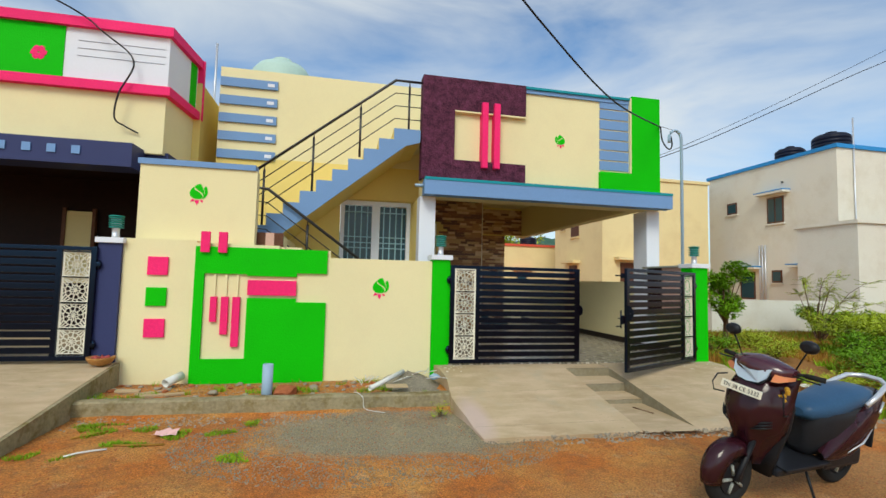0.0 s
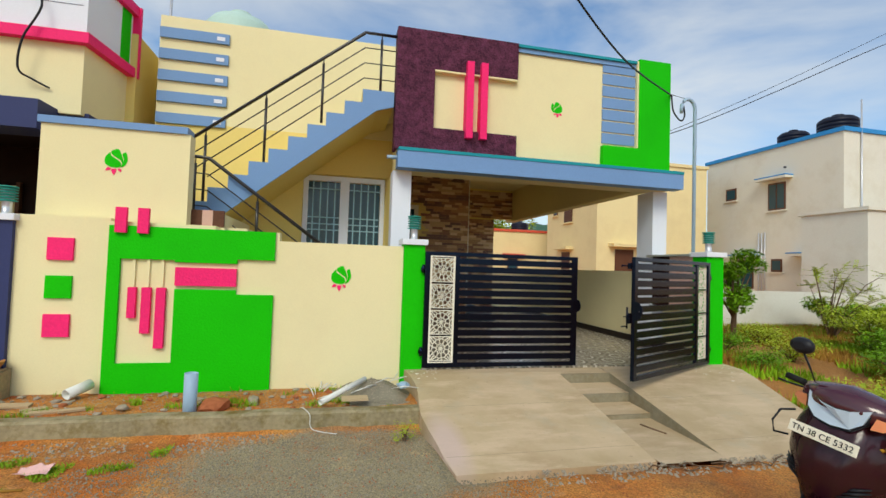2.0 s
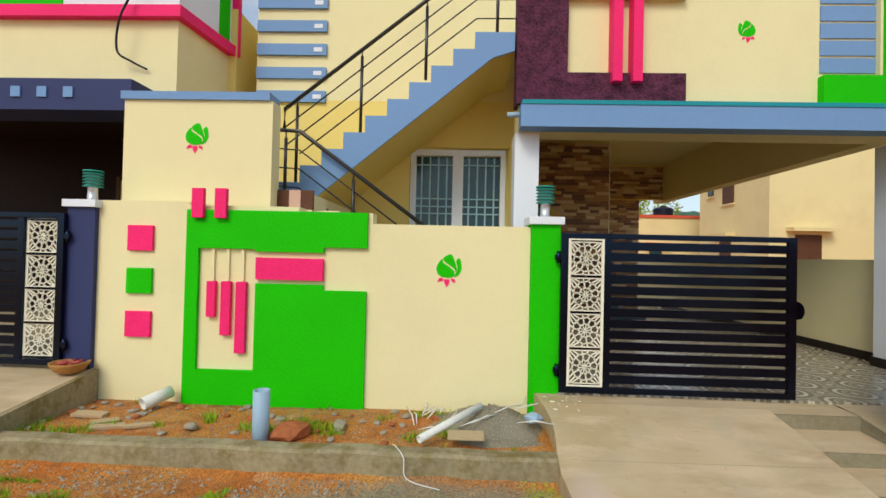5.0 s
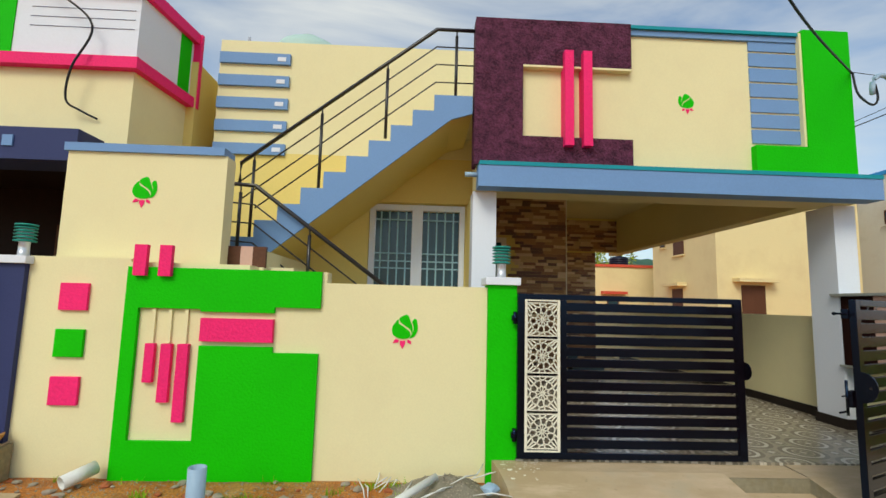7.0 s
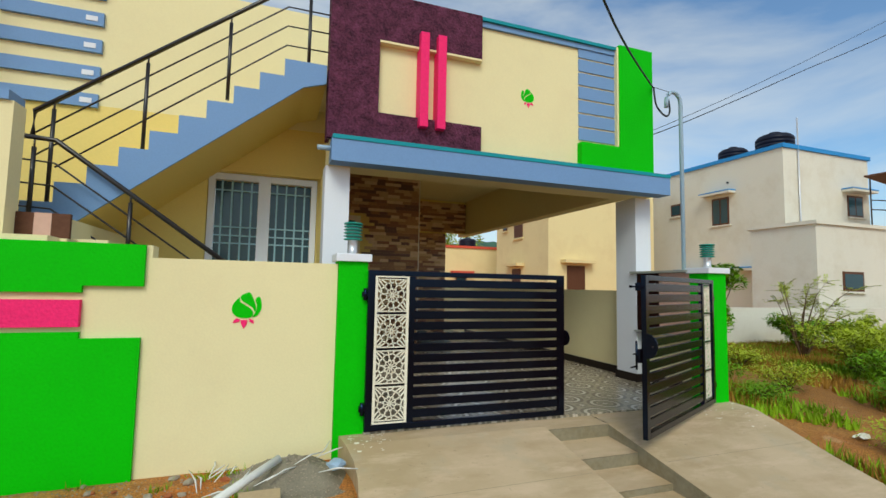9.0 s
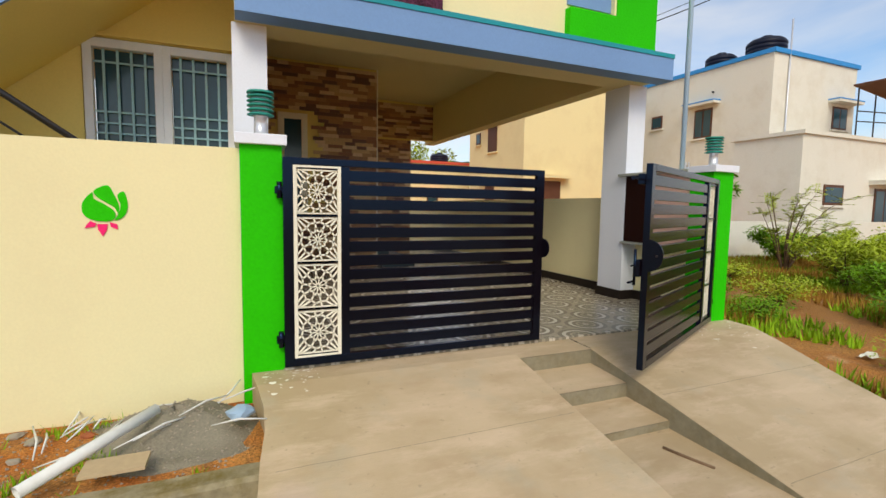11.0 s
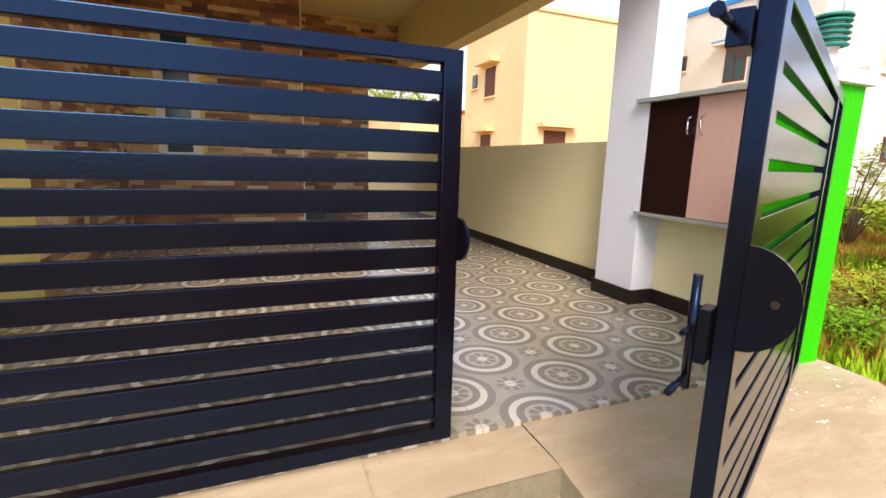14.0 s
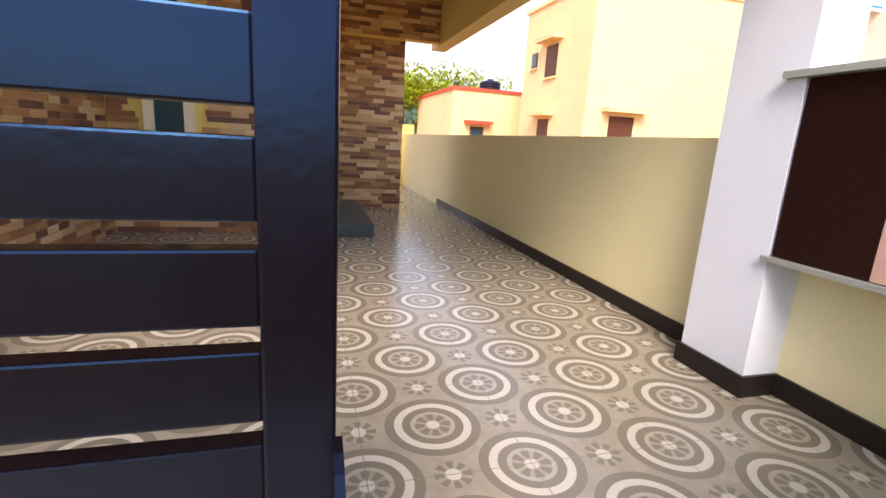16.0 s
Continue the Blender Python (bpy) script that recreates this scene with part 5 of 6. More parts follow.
def scooter():
    s = thing("scooter", "maroon motor scooter with a blue seat on its side stand", "scooter")

    def wheel(x):
        b = bmesh.new()
        n, m = 36, 10
        R, r = 0.165, 0.052
        grid = [[b.verts.new((x + (R + r * math.cos(v)) * math.cos(u), r * 0.9 * math.sin(v), 0.215 + (R + r * math.cos(v)) * math.sin(u))) for v in [2 * math.pi * j / m for j in range(m)]] for u in [2 * math.pi * i / n for i in range(n)]]
        for i in range(n):
            for j in range(m):
                f = b.faces.new((grid[i][j], grid[(i + 1) % n][j], grid[(i + 1) % n][(j + 1) % m], grid[i][(j + 1) % m]))
                f.smooth = True
        w_ = part("wheel", b, RUBBER, s)
        b = bmesh.new()
        prism(b, [(x + 0.118 * math.cos(t), 0.215 + 0.118 * math.sin(t)) for t in [2 * math.pi * i / 24 for i in range(24)]], "y", -0.035, 0.035)
        part("rim", b, BLACKPLASTIC, w_)
        for i in range(5):
            t = 2 * math.pi * i / 5
            b = bmesh.new()
            for side in (-1, 1):
                tube(b, [(x + 0.03 * math.cos(t), side * 0.045, 0.215 + 0.03 * math.sin(t)), (x + 0.11 * math.cos(t), side * 0.04, 0.215 + 0.11 * math.sin(t))], 0.012, 6)
            part("spoke", b, GRANITE, w_)

    wheel(0.62)
    wheel(-0.62)
    # front fender: arched shell
    b = bmesh.new()
    prof = []
    for i in range(15):
        t = math.radians(-8 + 150 * i / 14)
        wdt = 0.072 + 0.022 * math.sin(math.pi * i / 14)
        R = 0.245 + 0.03 * math.sin(math.pi * i / 14)
        row = []
        for j in range(9):
            u = -1 + 2 * j / 8
            drop = 0.085 * abs(u) ** 3.2
            row.append(b.verts.new((0.62 + (R - drop) * math.cos(t), wdt * u, 0.225 + (R - drop) * math.sin(t))))
        prof.append(row)
    for a, c in zip(prof, prof[1:]):
        for j in range(8):
            f = b.faces.new((a[j], a[j + 1], c[j + 1], c[j]))
            f.smooth = True
    bmesh.ops.solidify(b, geom=b.faces[:], thickness=0.004)
    part("front_fender", b, MAROON, s, "glossy maroon front fender")
    for sy in (-1, 1):
        b = bmesh.new()
        tube(b, [(0.50, sy * 0.07, 0.50), (0.60, sy * 0.072, 0.30), (0.64, sy * 0.072, 0.215)], 0.020, 8)
        part("fork_leg", b, BLACKPLASTIC, s)
    # front apron and leg shield
    b = bmesh.new()
    skin = []
    for z, w, xc in ((0.30, 0.095, 0.455), (0.38, 0.125, 0.485), (0.46, 0.155, 0.525), (0.54, 0.190, 0.565), (0.62, 0.222, 0.595), (0.70, 0.240, 0.605), (0.78, 0.243, 0.592), (0.85, 0.232, 0.562), (0.91, 0.215, 0.520), (0.945, 0.200, 0.480), (0.958, 0.185, 0.425)):
        row = []
        for k in range(21):
            u = -1 + k / 10
            crest = 0.016 * max(0.0, 1 - abs(abs(u) - 0.30 - 0.5 * (z - 0.5)) / 0.14) if 0.4 < z < 0.93 else 0.0
            row.append(b.verts.new((xc - 0.20 * abs(u) ** 2.3 + crest, w * u, z + 0.02 * (1 - u * u) * (z > 0.9))))
        skin.append(row)
    for a, c in zip(skin, skin[1:]):
        for k in range(20):
            f = b.faces.new((a[k], a[k + 1], c[k + 1], c[k]))
            f.smooth = True
    bmesh.ops.solidify(b, geom=b.faces[:], thickness=0.006)
    part("front_apron", b, MAROON, s, "glossy maroon front apron with raised edges")
    b = bmesh.new()
    ring_loft(b, [(0.24, 0.36, 0, 0.03, 0.13), (0.42, 0.36, 0, 0.03, 0.165), (0.62, 0.37, 0, 0.032, 0.225), (0.78, 0.37, 0, 0.03, 0.24), (0.90, 0.35, 0, 0.03, 0.19), (0.955, 0.35, 0, 0.03, 0.15)], 20, 3.4, "z")
    part("leg_shield", b, BLACKPLASTIC, s)
    for sy in (-1, 1):
        b = bmesh.new()
        for q in range(3):
            z = 0.600 + 0.020 * q
            tube(b, [(0.576 - 0.012 * q, sy * (0.085 + 0.012 * q), z), (0.545, sy * 0.140, z + 0.018), (0.502, sy * 0.185, z + 0.038)], [0.004, 0.009, 0.003], 6)
        part("apron_vent", b, BLACKPLASTIC, s)
    # number plate
    b = bmesh.new()
    box(b, 0.568, 0.574, -0.15, 0.15, -0.028, 0.028, 0.002)
    bmesh.ops.translate(b, verts=b.verts[:], vec=(0, 0, 0.845))
    bmesh.ops.rotate(b, verts=b.verts[:], cent=(0.57, 0, 0.845), matrix=Euler((0, radians(-14), 0)).to_matrix())
    bmesh.ops.translate(b, verts=b.verts[:], vec=(0.024, 0, 0.012))
    plate = part("number_plate", b, PANELWHITE, s, "white number plate with black characters")
    cu = bpy.data.curves.new("plate_text", "FONT")
    cu.body, cu.size, cu.extrude = "TN 38 CE 5332", 0.042, 0.0008
    cu.align_x, cu.align_y = "CENTER", "CENTER"
    tmp = bpy.data.objects.new("plate_text", cu)
    scene.collection.objects.link(tmp)
    me = bpy.data.meshes.new_from_object(tmp.evaluated_get(bpy.context.evaluated_depsgraph_get()))
    bpy.data.objects.remove(tmp)
    me.materials.clear()
    me.materials.append(LETTER)
    tx = new("plate_text", me)
    tx.parent = plate
    tx.matrix_basis = Matrix.Translation((0.600, 0, 0.857)) @ Euler((0, radians(-14), 0)).to_matrix().to_4x4() @ Matrix(((0, 0, 1, 0), (1, 0, 0, 0), (0, 1, 0, 0), (0, 0, 0, 1)))
    # handlebar cowl
    b = bmesh.new()
    ring_loft(b, [(-0.215, 0.36, 1.015, 0.04, 0.03), (-0.18, 0.385, 1.01, 0.085, 0.05), (-0.10, 0.40, 1.01, 0.115, 0.075), (0.0, 0.405, 1.015, 0.125, 0.088), (0.10, 0.40, 1.01, 0.115, 0.075), (0.18, 0.385, 1.01, 0.085, 0.05), (0.215, 0.36, 1.015, 0.04, 0.03)], 20, 2.2, "x")
    bmesh.ops.rotate(b, verts=b.verts[:], cent=(0, 0, 0), matrix=Matrix(((0, 1, 0), (1, 0, 0), (0, 0, 1))))
    bmesh.ops.recalc_face_normals(b, faces=b.faces[:])
    part("handlebar_cowl", b, MAROON, s, "maroon handlebar cowl")
    def lens(name, pts, x0, x1, mat, label):
        """A moulded lens: an outline on the cowl's face, swept back at its sides."""
        bb = bmesh.new()
        prism(bb, pts, "x", x0, x1)
        for v in bb.verts:
            v.co.x -= 1.5 * v.co.y ** 2 + 0.35 * max(0.0, v.co.z - 0.975)
        return part(name, bb, mat, s, label)
    lens("headlight", [(-0.135, 1.035), (-0.06, 1.005), (0.0, 0.998), (0.06, 1.005), (0.135, 1.035), (0.118, 0.965), (0.075, 0.925), (0.0, 0.915), (-0.075, 0.925), (-0.118, 0.965)], 0.46, 0.545, HEADGLASS, "clear faceted headlight")
    lens("lamp_bezel", [(-0.141, 1.040), (-0.06, 1.010), (0.0, 1.003), (0.06, 1.010), (0.141, 1.040), (0.125, 0.960), (0.08, 0.912), (0.0, 0.902), (-0.08, 0.912), (-0.125, 0.960)], 0.45, 0.538, BLACKPLASTIC, "black lamp surround")
    for sy in (-1, 1):
        lens("indicator", [(sy * 0.150, 1.006), (sy * 0.215, 0.995), (sy * 0.220, 0.972), (sy * 0.178, 0.952), (sy * 0.138, 0.950)], 0.44, 0.530, ORANGE, "orange indicator")
        b = bmesh.new()
        tube(b, [(0.35, sy * 0.20, 1.015), (0.33, sy * 0.25, 1.02)], 0.012, 8)
        tube(b, [(0.33, sy * 0.25, 1.02), (0.30, sy * 0.36, 1.02)], 0.018, 10)
        part("grip", b, RUBBER, s)
        b = bmesh.new()
        tube(b, [(0.385, sy * 0.20, 1.01), (0.385, sy * 0.29, 1.005), (0.36, sy * 0.37, 1.0)], 0.006, 6)
        part("brake_lever", b, BLACKPLASTIC, s)
        b = bmesh.new()
        tube(b, [(0.34, sy * 0.19, 1.03), (0.35, sy * 0.23, 1.12), (0.36, sy * 0.265, 1.19)], 0.006, 6)
        m_ = part("mirror_stem", b, BLACKPLASTIC, s)
        b = bmesh.new()
        ring_loft(b, [(0.355, sy * 0.275, 1.225, 0.062, 0.045), (0.375, sy * 0.275, 1.225, 0.058, 0.042), (0.392, sy * 0.275, 1.225, 0.03, 0.022)], 16, 2.1, "x")
        part("mirror_shell", b, BLACKPLASTIC, m_)
        b = bmesh.new()
        ring_loft(b, [(0.351, sy * 0.275, 1.225, 0.054, 0.038), (0.3545, sy * 0.275, 1.225, 0.054, 0.038)], 16, 2.1, "x")
        part("mirror_glass", b, CHROME, m_)
    # floorboard, body, seat
    b = bmesh.new()
    box(b, -0.18, 0.36, -0.17, 0.17, 0.255, 0.305, 0.015)
    box(b, -0.20, 0.30, -0.20, 0.20, 0.295, 0.315, 0.008)
    part("floorboard", b, BLACKPLASTIC, s)
    b = bmesh.new()
    ring_loft(b, [(-0.08, 0, 0.46, 0.05, 0.10), (-0.11, 0, 0.48, 0.10, 0.17), (-0.16, 0, 0.50, 0.14, 0.20), (-0.28, 0, 0.52, 0.17, 0.21), (-0.45, 0, 0.54, 0.185, 0.19), (-0.65, 0, 0.60, 0.165, 0.155), (-0.85, 0, 0.67, 0.12, 0.105), (-1.0, 0, 0.72, 0.07, 0.05)], 22, 2.7, "x")
    part("body_shell", b, BLACKPLASTIC, s)
    for sy in (-1, 1):
        b = bmesh.new()
        rows = []
        for x, zc, hh, off in ((-0.13, 0.35, 0.035, 0.185), (-0.24, 0.385, 0.085, 0.20), (-0.36, 0.43, 0.13, 0.212), (-0.50, 0.48, 0.165, 0.216), (-0.66, 0.545, 0.170, 0.200), (-0.82, 0.62, 0.135, 0.165), (-0.94, 0.685, 0.09, 0.120), (-1.02, 0.725, 0.045, 0.075)):
            rows.append([b.verts.new((x, sy * (off - 0.05 * abs(u) ** 2.5), zc + hh * u)) for u in (-1, -0.6, -0.2, 0.2, 0.6, 1)])
        for a, c in zip(rows, rows[1:]):
            for j in range(5):
                f = b.faces.new((a[j], a[j + 1], c[j + 1], c[j]))
                f.smooth = True
        bmesh.ops.solidify(b, geom=b.faces[:], thickness=0.006)
        bmesh.ops.recalc_face_normals(b, faces=b.faces[:])
        panel = part("side_panel", b, MAROON, s, "glossy maroon side panel")
        b = bmesh.new()
        tube(b, [(-0.34, sy * 0.222, 0.385), (-0.52, sy * 0.224, 0.44), (-0.66, sy * 0.206, 0.53)], [0.002, 0.008, 0.002], 6)
        tube(b, [(-0.78, sy * 0.182, 0.640), (-0.90, sy * 0.142, 0.700)], 0.009, 6)
        part("side_trim", b, SILVER, panel, "silver side trim strokes")
    b = bmesh.new()
    ring_loft(b, [(-0.02, 0, 0.655, 0.07, 0.03), (-0.08, 0, 0.66, 0.125, 0.07), (-0.30, 0, 0.67, 0.155, 0.085), (-0.48, 0, 0.715, 0.17, 0.085), (-0.70, 0, 0.745, 0.155, 0.075), (-0.84, 0, 0.755, 0.10, 0.042), (-0.89, 0, 0.755, 0.06, 0.02)], 20, 2.6, "x")
    part("seat", b, BLUESEAT, s, "dark blue vinyl seat")
    b = bmesh.new()
    tube(b, [(-0.62, 0.165, 0.70), (-0.74, 0.172, 0.77), (-0.92, 0.140, 0.835), (-1.0, 0.06, 0.85), (-1.0, -0.06, 0.85), (-0.92, -0.140, 0.835), (-0.74, -0.172, 0.77), (-0.62, -0.165, 0.70)], 0.020, 10)
    part("grab_rail", b, SILVER, s, "silver grab rail")
    b = bmesh.new()
    box(b, -1.02, -0.985, -0.06, 0.06, 0.69, 0.75, 0.01)
    part("tail_lamp", b, ORANGE, s)
    b = bmesh.new()
    tube(b, [(-0.25, -0.12, 0.24), (-0.5, -0.16, 0.22), (-0.62, -0.17, 0.26)], 0.025, 8)
    tube(b, [(-0.60, -0.17, 0.27), (-0.92, -0.18, 0.34)], 0.048, 12)
    part("exhaust", b, BLACKPLASTIC, s)
    b = bmesh.new()
    box(b, -0.72, -0.25, 0.05, 0.13, 0.20, 0.34, 0.03)
    part("engine_cover", b, BLACKPLASTIC, s)
    b = bmesh.new()
    tube(b, [(-0.05, 0.10, 0.27), (-0.02, 0.24, 0.012)], 0.010, 6)
    part("side_stand", b, BLACKPLASTIC, s)
    b = bmesh.new()
    tube(b, [(-0.80, 0.08, 0.40), (-0.90, 0.0, 0.25)], 0.012, 6)
    box(b, -0.99, -0.97, -0.07, 0.07, 0.28, 0.45, 0.004)
    part("rear_mudflap", b, BLACKPLASTIC, s)
    for sy in (-1, 1):
        b = bmesh.new()
        tube(b, [(0.47, sy * 0.20, 0.90), (0.52, sy * 0.245, 0.885), (0.54, sy * 0.265, 0.82), (0.52, sy * 0.262, 0.755), (0.44, sy * 0.235, 0.74)], 0.006, 6)
        part("side_guard", b, BLACKPLASTIC, s)
    g = thing("marigold_garland", "small yellow garland tied to the handlebar", "garland", (0.40, 0.20, 0.93))
    rnd = random.Random(5)
    for k in range(9):
        b = bmesh.new()
        bmesh.ops.create_icosphere(b, subdivisions=1, radius=0.018, matrix=Matrix.Translation((0.42 + rnd.uniform(-0.025, 0.025), 0.19 + rnd.uniform(-0.03, 0.03), 0.915 - k * 0.012)))
        part("flower", b, GOLD, g)
    return s, g


sc, gar = scooter()
SC = pose(SCX, SCY, SCZ, 0, 0, SCA) @ pose(0, 0, 0, -8.0, 0, 0)
sc.matrix_basis = SC
gar.matrix_basis = SC @ gar.matrix_basis


# ---- planting ----
def leaf_cloud(bm, rnd, centre, radius, count, size, flat=0.5):
    for _ in range(count):
        while True:
            p = Vector((rnd.uniform(-1, 1), rnd.uniform(-1, 1), rnd.uniform(-1, 1)))
            if 0.25 < p.length < 1:
                break
        c = Vector(centre) + Vector((p.x * radius[0], p.y * radius[1], p.z * radius[2]))
        u = Vector((rnd.uniform(-1, 1), rnd.uniform(-1, 1), rnd.uniform(-flat, flat))).normalized()
        v = u.cross(Vector((rnd.uniform(-0.5, 0.5), rnd.uniform(-0.5, 0.5), 1))).normalized()
        s = size * rnd.uniform(0.6, 1.3)
        a, d = u * s, v * s * 0.32
        bm.faces.new([bm.verts.new(q) for q in (c - a, c + d, c + a, c - d)])


def shrub(name, label, x, y, z, h, spread, seed, mat, leaf=0.035, stems=9, per=90, category="shrub", tuft=0.20):
    rnd = random.Random(seed)
    t = thing(name, label, category, (x, y, z))
    crown = bmesh.new()
    for k in range(stems):
        a = 2 * math.pi * k / stems + rnd.uniform(-0.4, 0.4)
        r = spread * rnd.uniform(0.35, 1.0)
        hh = h * rnd.uniform(0.6, 1.0)
        pts = [Vector((x, y, z - 0.05)), Vector((x + r * 0.25 * math.cos(a), y + r * 0.25 * math.sin(a), z + hh * 0.45)), Vector((x + r * 0.7 * math.cos(a), y + r * 0.7 * math.sin(a), z + hh * 0.85)), Vector((x + r * math.cos(a), y + r * math.sin(a), z + hh))]
        wood = bmesh.new()
        tube(wood, pts, [0.018, 0.012, 0.007, 0.003], 5)
        part("stem", wood, BARK, t)
        for q, n_ in ((1, 0.35), (1.5, 0.8), (2, 1.0), (2.5, 1.0), (3, 0.7)):
            i = int(q)
            c = pts[i] if q == i else (pts[i] + pts[min(3, i + 1)]) / 2
            c = c + Vector((rnd.uniform(-0.1, 0.1), rnd.uniform(-0.1, 0.1), rnd.uniform(-0.05, 0.05)))
            leaf_cloud(crown, rnd, c, (tuft * rnd.uniform(0.7, 1.5), tuft * rnd.uniform(0.7, 1.5), tuft * 0.6), int(per * n_), leaf)
    part("foliage", crown, mat, t)
    return t


LEAFLIGHT = material("pale_green_leaf", (0.36, 0.44, 0.03), 0.6, 0.5, 6, 0.1)
for n_, (x, y, h, sp, mt, lf, st, per, lb) in enumerate(SHRUBS):
    shrub("bush", lb, x, y, street_height(x, y), h, sp, 10 + n_, (LEAF, LEAFLIGHT)[mt], lf, st, per)


def feather_bush(name, label, x, y, h, lean, seed, mat):
    """An open thorn bush: long arching boughs with rows of fine leaflets along their twigs."""
    rnd = random.Random(seed)
    z = street_height(x, y)
    t = thing(name, label, "shrub", (x, y, z))
    crown = bmesh.new()
    for k in range(13):
        a = 2 * math.pi * k / 13 + rnd.uniform(-0.2, 0.2)
        r, hh = rnd.uniform(0.5, 1.25), h * rnd.uniform(0.5, 1.0)
        pts = [Vector((x, y, z - 0.05))]
        for q in (0.3, 0.6, 0.85, 1.0):
            pts.append(Vector((x + (r * math.cos(a) + lean * q) * q, y + r * math.sin(a) * q * 0.8, z + hh * (1 - (1 - q) ** 1.8))))
        wood = bmesh.new()
        tube(wood, pts, [0.022, 0.014, 0.009, 0.005, 0.002], 5)
        for i in range(16):
            q = rnd.uniform(0.8, 3.99)
            p = pts[int(q)].lerp(pts[min(4, int(q) + 1)], q % 1)
            d = Vector((rnd.uniform(-1, 1) + 0.4 * math.cos(a) + 0.3, rnd.uniform(-1, 1), rnd.uniform(-0.15, 0.45))).normalized()
            side = d.cross(Vector((0, 0, 1))).normalized()
            L = rnd.uniform(0.14, 0.34)
            tube(wood, [p, p + d * L], [0.004, 0.0015], 3)
            for m_ in range(9):
                c = p + d * L * (m_ + 1) / 9
                for sg in (-1, 1):
                    e = side * sg * rnd.uniform(0.035, 0.06) + Vector((0, 0, rnd.uniform(-0.015, 0.02)))
                    w_ = d * 0.013
                    crown.faces.new([crown.verts.new(v) for v in (c, c + e * 0.5 + w_, c + e, c + e * 0.5 - w_)])
        part("bough", wood, BARK, t)
    part("foliage", crown, mat, t)


feather_bush("thorn_bush", "feathery pale green thorn bush before the plot wall", 12.1, 10.1, 1.75, 0.5, 31, LEAFLIGHT)


def grass_field(name, label, mat, count, area, h, seed, keep=None, lean=0.5, width=0.012):
    rnd = np.random.RandomState(seed)
    xs = rnd.uniform(area[0], area[1], count)
    ys = rnd.uniform(area[2], area[3], count)
    verts, faces = [], []
    for x, y, q, a, l_, ww in zip(xs, ys, rnd.uniform(0.35, 1.0, count), rnd.uniform(0, 6.283, count), rnd.uniform(0, lean, count), rnd.uniform(0.6, 1.4, count)):
        if keep and not keep(x, y):
            continue
        z = street_height(x, y)
        hh = h * q
        dx, dy = math.cos(a) * width * ww, math.sin(a) * width * ww
        tx, ty = x - math.sin(a) * l_ * hh, y + math.cos(a) * l_ * hh
        i = len(verts)
        verts += [(x - dx, y - dy, z - 0.01), (x + dx, y + dy, z - 0.01), (tx, ty, z + hh)]
        faces.append((i, i + 1, i + 2))
    me = bpy.data.meshes.new(name)
    me.from_pydata(verts, [], faces)
    me.materials.append(mat)
    ob = new(name, me)
    return tagged(ob, label, "grass", kind="stuff")


def patchy(x, y, s=1.1, t=0.0):
    return noise.noise(Vector((x * s, y * s, 7.3))) > t


def right_of_ramp(x, y):
    return x > 6.40 - max(0.0, 6.9 - y) * 0.22 and not (x < 6.5 and y > 6.9)


grass_field("dry_grass", "dry brownish grass over the open plot", LEAFDRY, 60000, (5.6, 19, 4.6, 12.3), 0.20, 3, lambda x, y: right_of_ramp(x, y) and patchy(x, y, 0.9, -0.12 + 0.25 * (x < 8.2)) and y > 4.6 + max(0, 8 - x) * 0.3)
grass_field("green_grass", "green weeds over the open plot", GRASS, 60000, (5.6, 19, 4.6, 12.3), 0.17, 4, lambda x, y: right_of_ramp(x, y) and patchy(x + 9, y, 0.8, -0.02 + 0.22 * (x < 9.3)) and y > 4.6 + max(0, 8 - x) * 0.3, 0.9, 0.016)
grass_field("verge_grass", "low grass patches on the street verge", GRASS, 46000, (-3.2, -0.2, 4.3, 6.1), 0.036, 6, lambda x, y: patchy(x, y, 4.2, -0.02) and y < 5.9 and (abs(y - (5.35 + 0.45 * (x + 1.4))) < 0.17 and x < -0.55 or ((x + 1.9) / 0.45) ** 2 + ((y - 5.75) / 0.3) ** 2 < 1 or ((x + 0.55) / 0.2) ** 2 + ((y - 4.75) / 0.1) ** 2 < 1), 2.0, 0.006)
grass_field("strip_grass", "thin weeds in the planting strip", GRASS, 9000, (-2.5, 1.4, 6.32, 7.15), 0.07, 8, lambda x, y: patchy(x, y, 4.0, 0.30) or (x < -1.9 and y < 6.48), 1.2, 0.006)


def small_tree(name, label, x, y, h, r, seed, mat, blobs=16, per=260, leaf=0.06, category="tree"):
    rnd = random.Random(seed)
    t = thing(name, label, category, (x, y, 0))
    z0 = street_height(x, y)
    b = bmesh.new()
    tube(b, [(x, y, z0 - 0.1), (x + 0.04, y, z0 + h * 0.35), (x, y + 0.05, z0 + h * 0.7)], [0.07, 0.05, 0.02], 7)
    cr = bmesh.new()
    for k in range(blobs):
        a, q = rnd.uniform(0, 6.28), rnd.uniform(0.2, 1)
        c = (x + r * q * math.cos(a) * 0.8, y + r * q * math.sin(a) * 0.8, z0 + h * rnd.uniform(0.26, 0.98))
        tube(b, [(x, y, z0 + h * 0.3), c], [0.02, 0.006], 5)
        leaf_cloud(cr, rnd, c, (r * 0.38, r * 0.38, r * 0.3), per, leaf)
    part("trunk", b, BARK, t)
    part("crown", cr, mat, t)


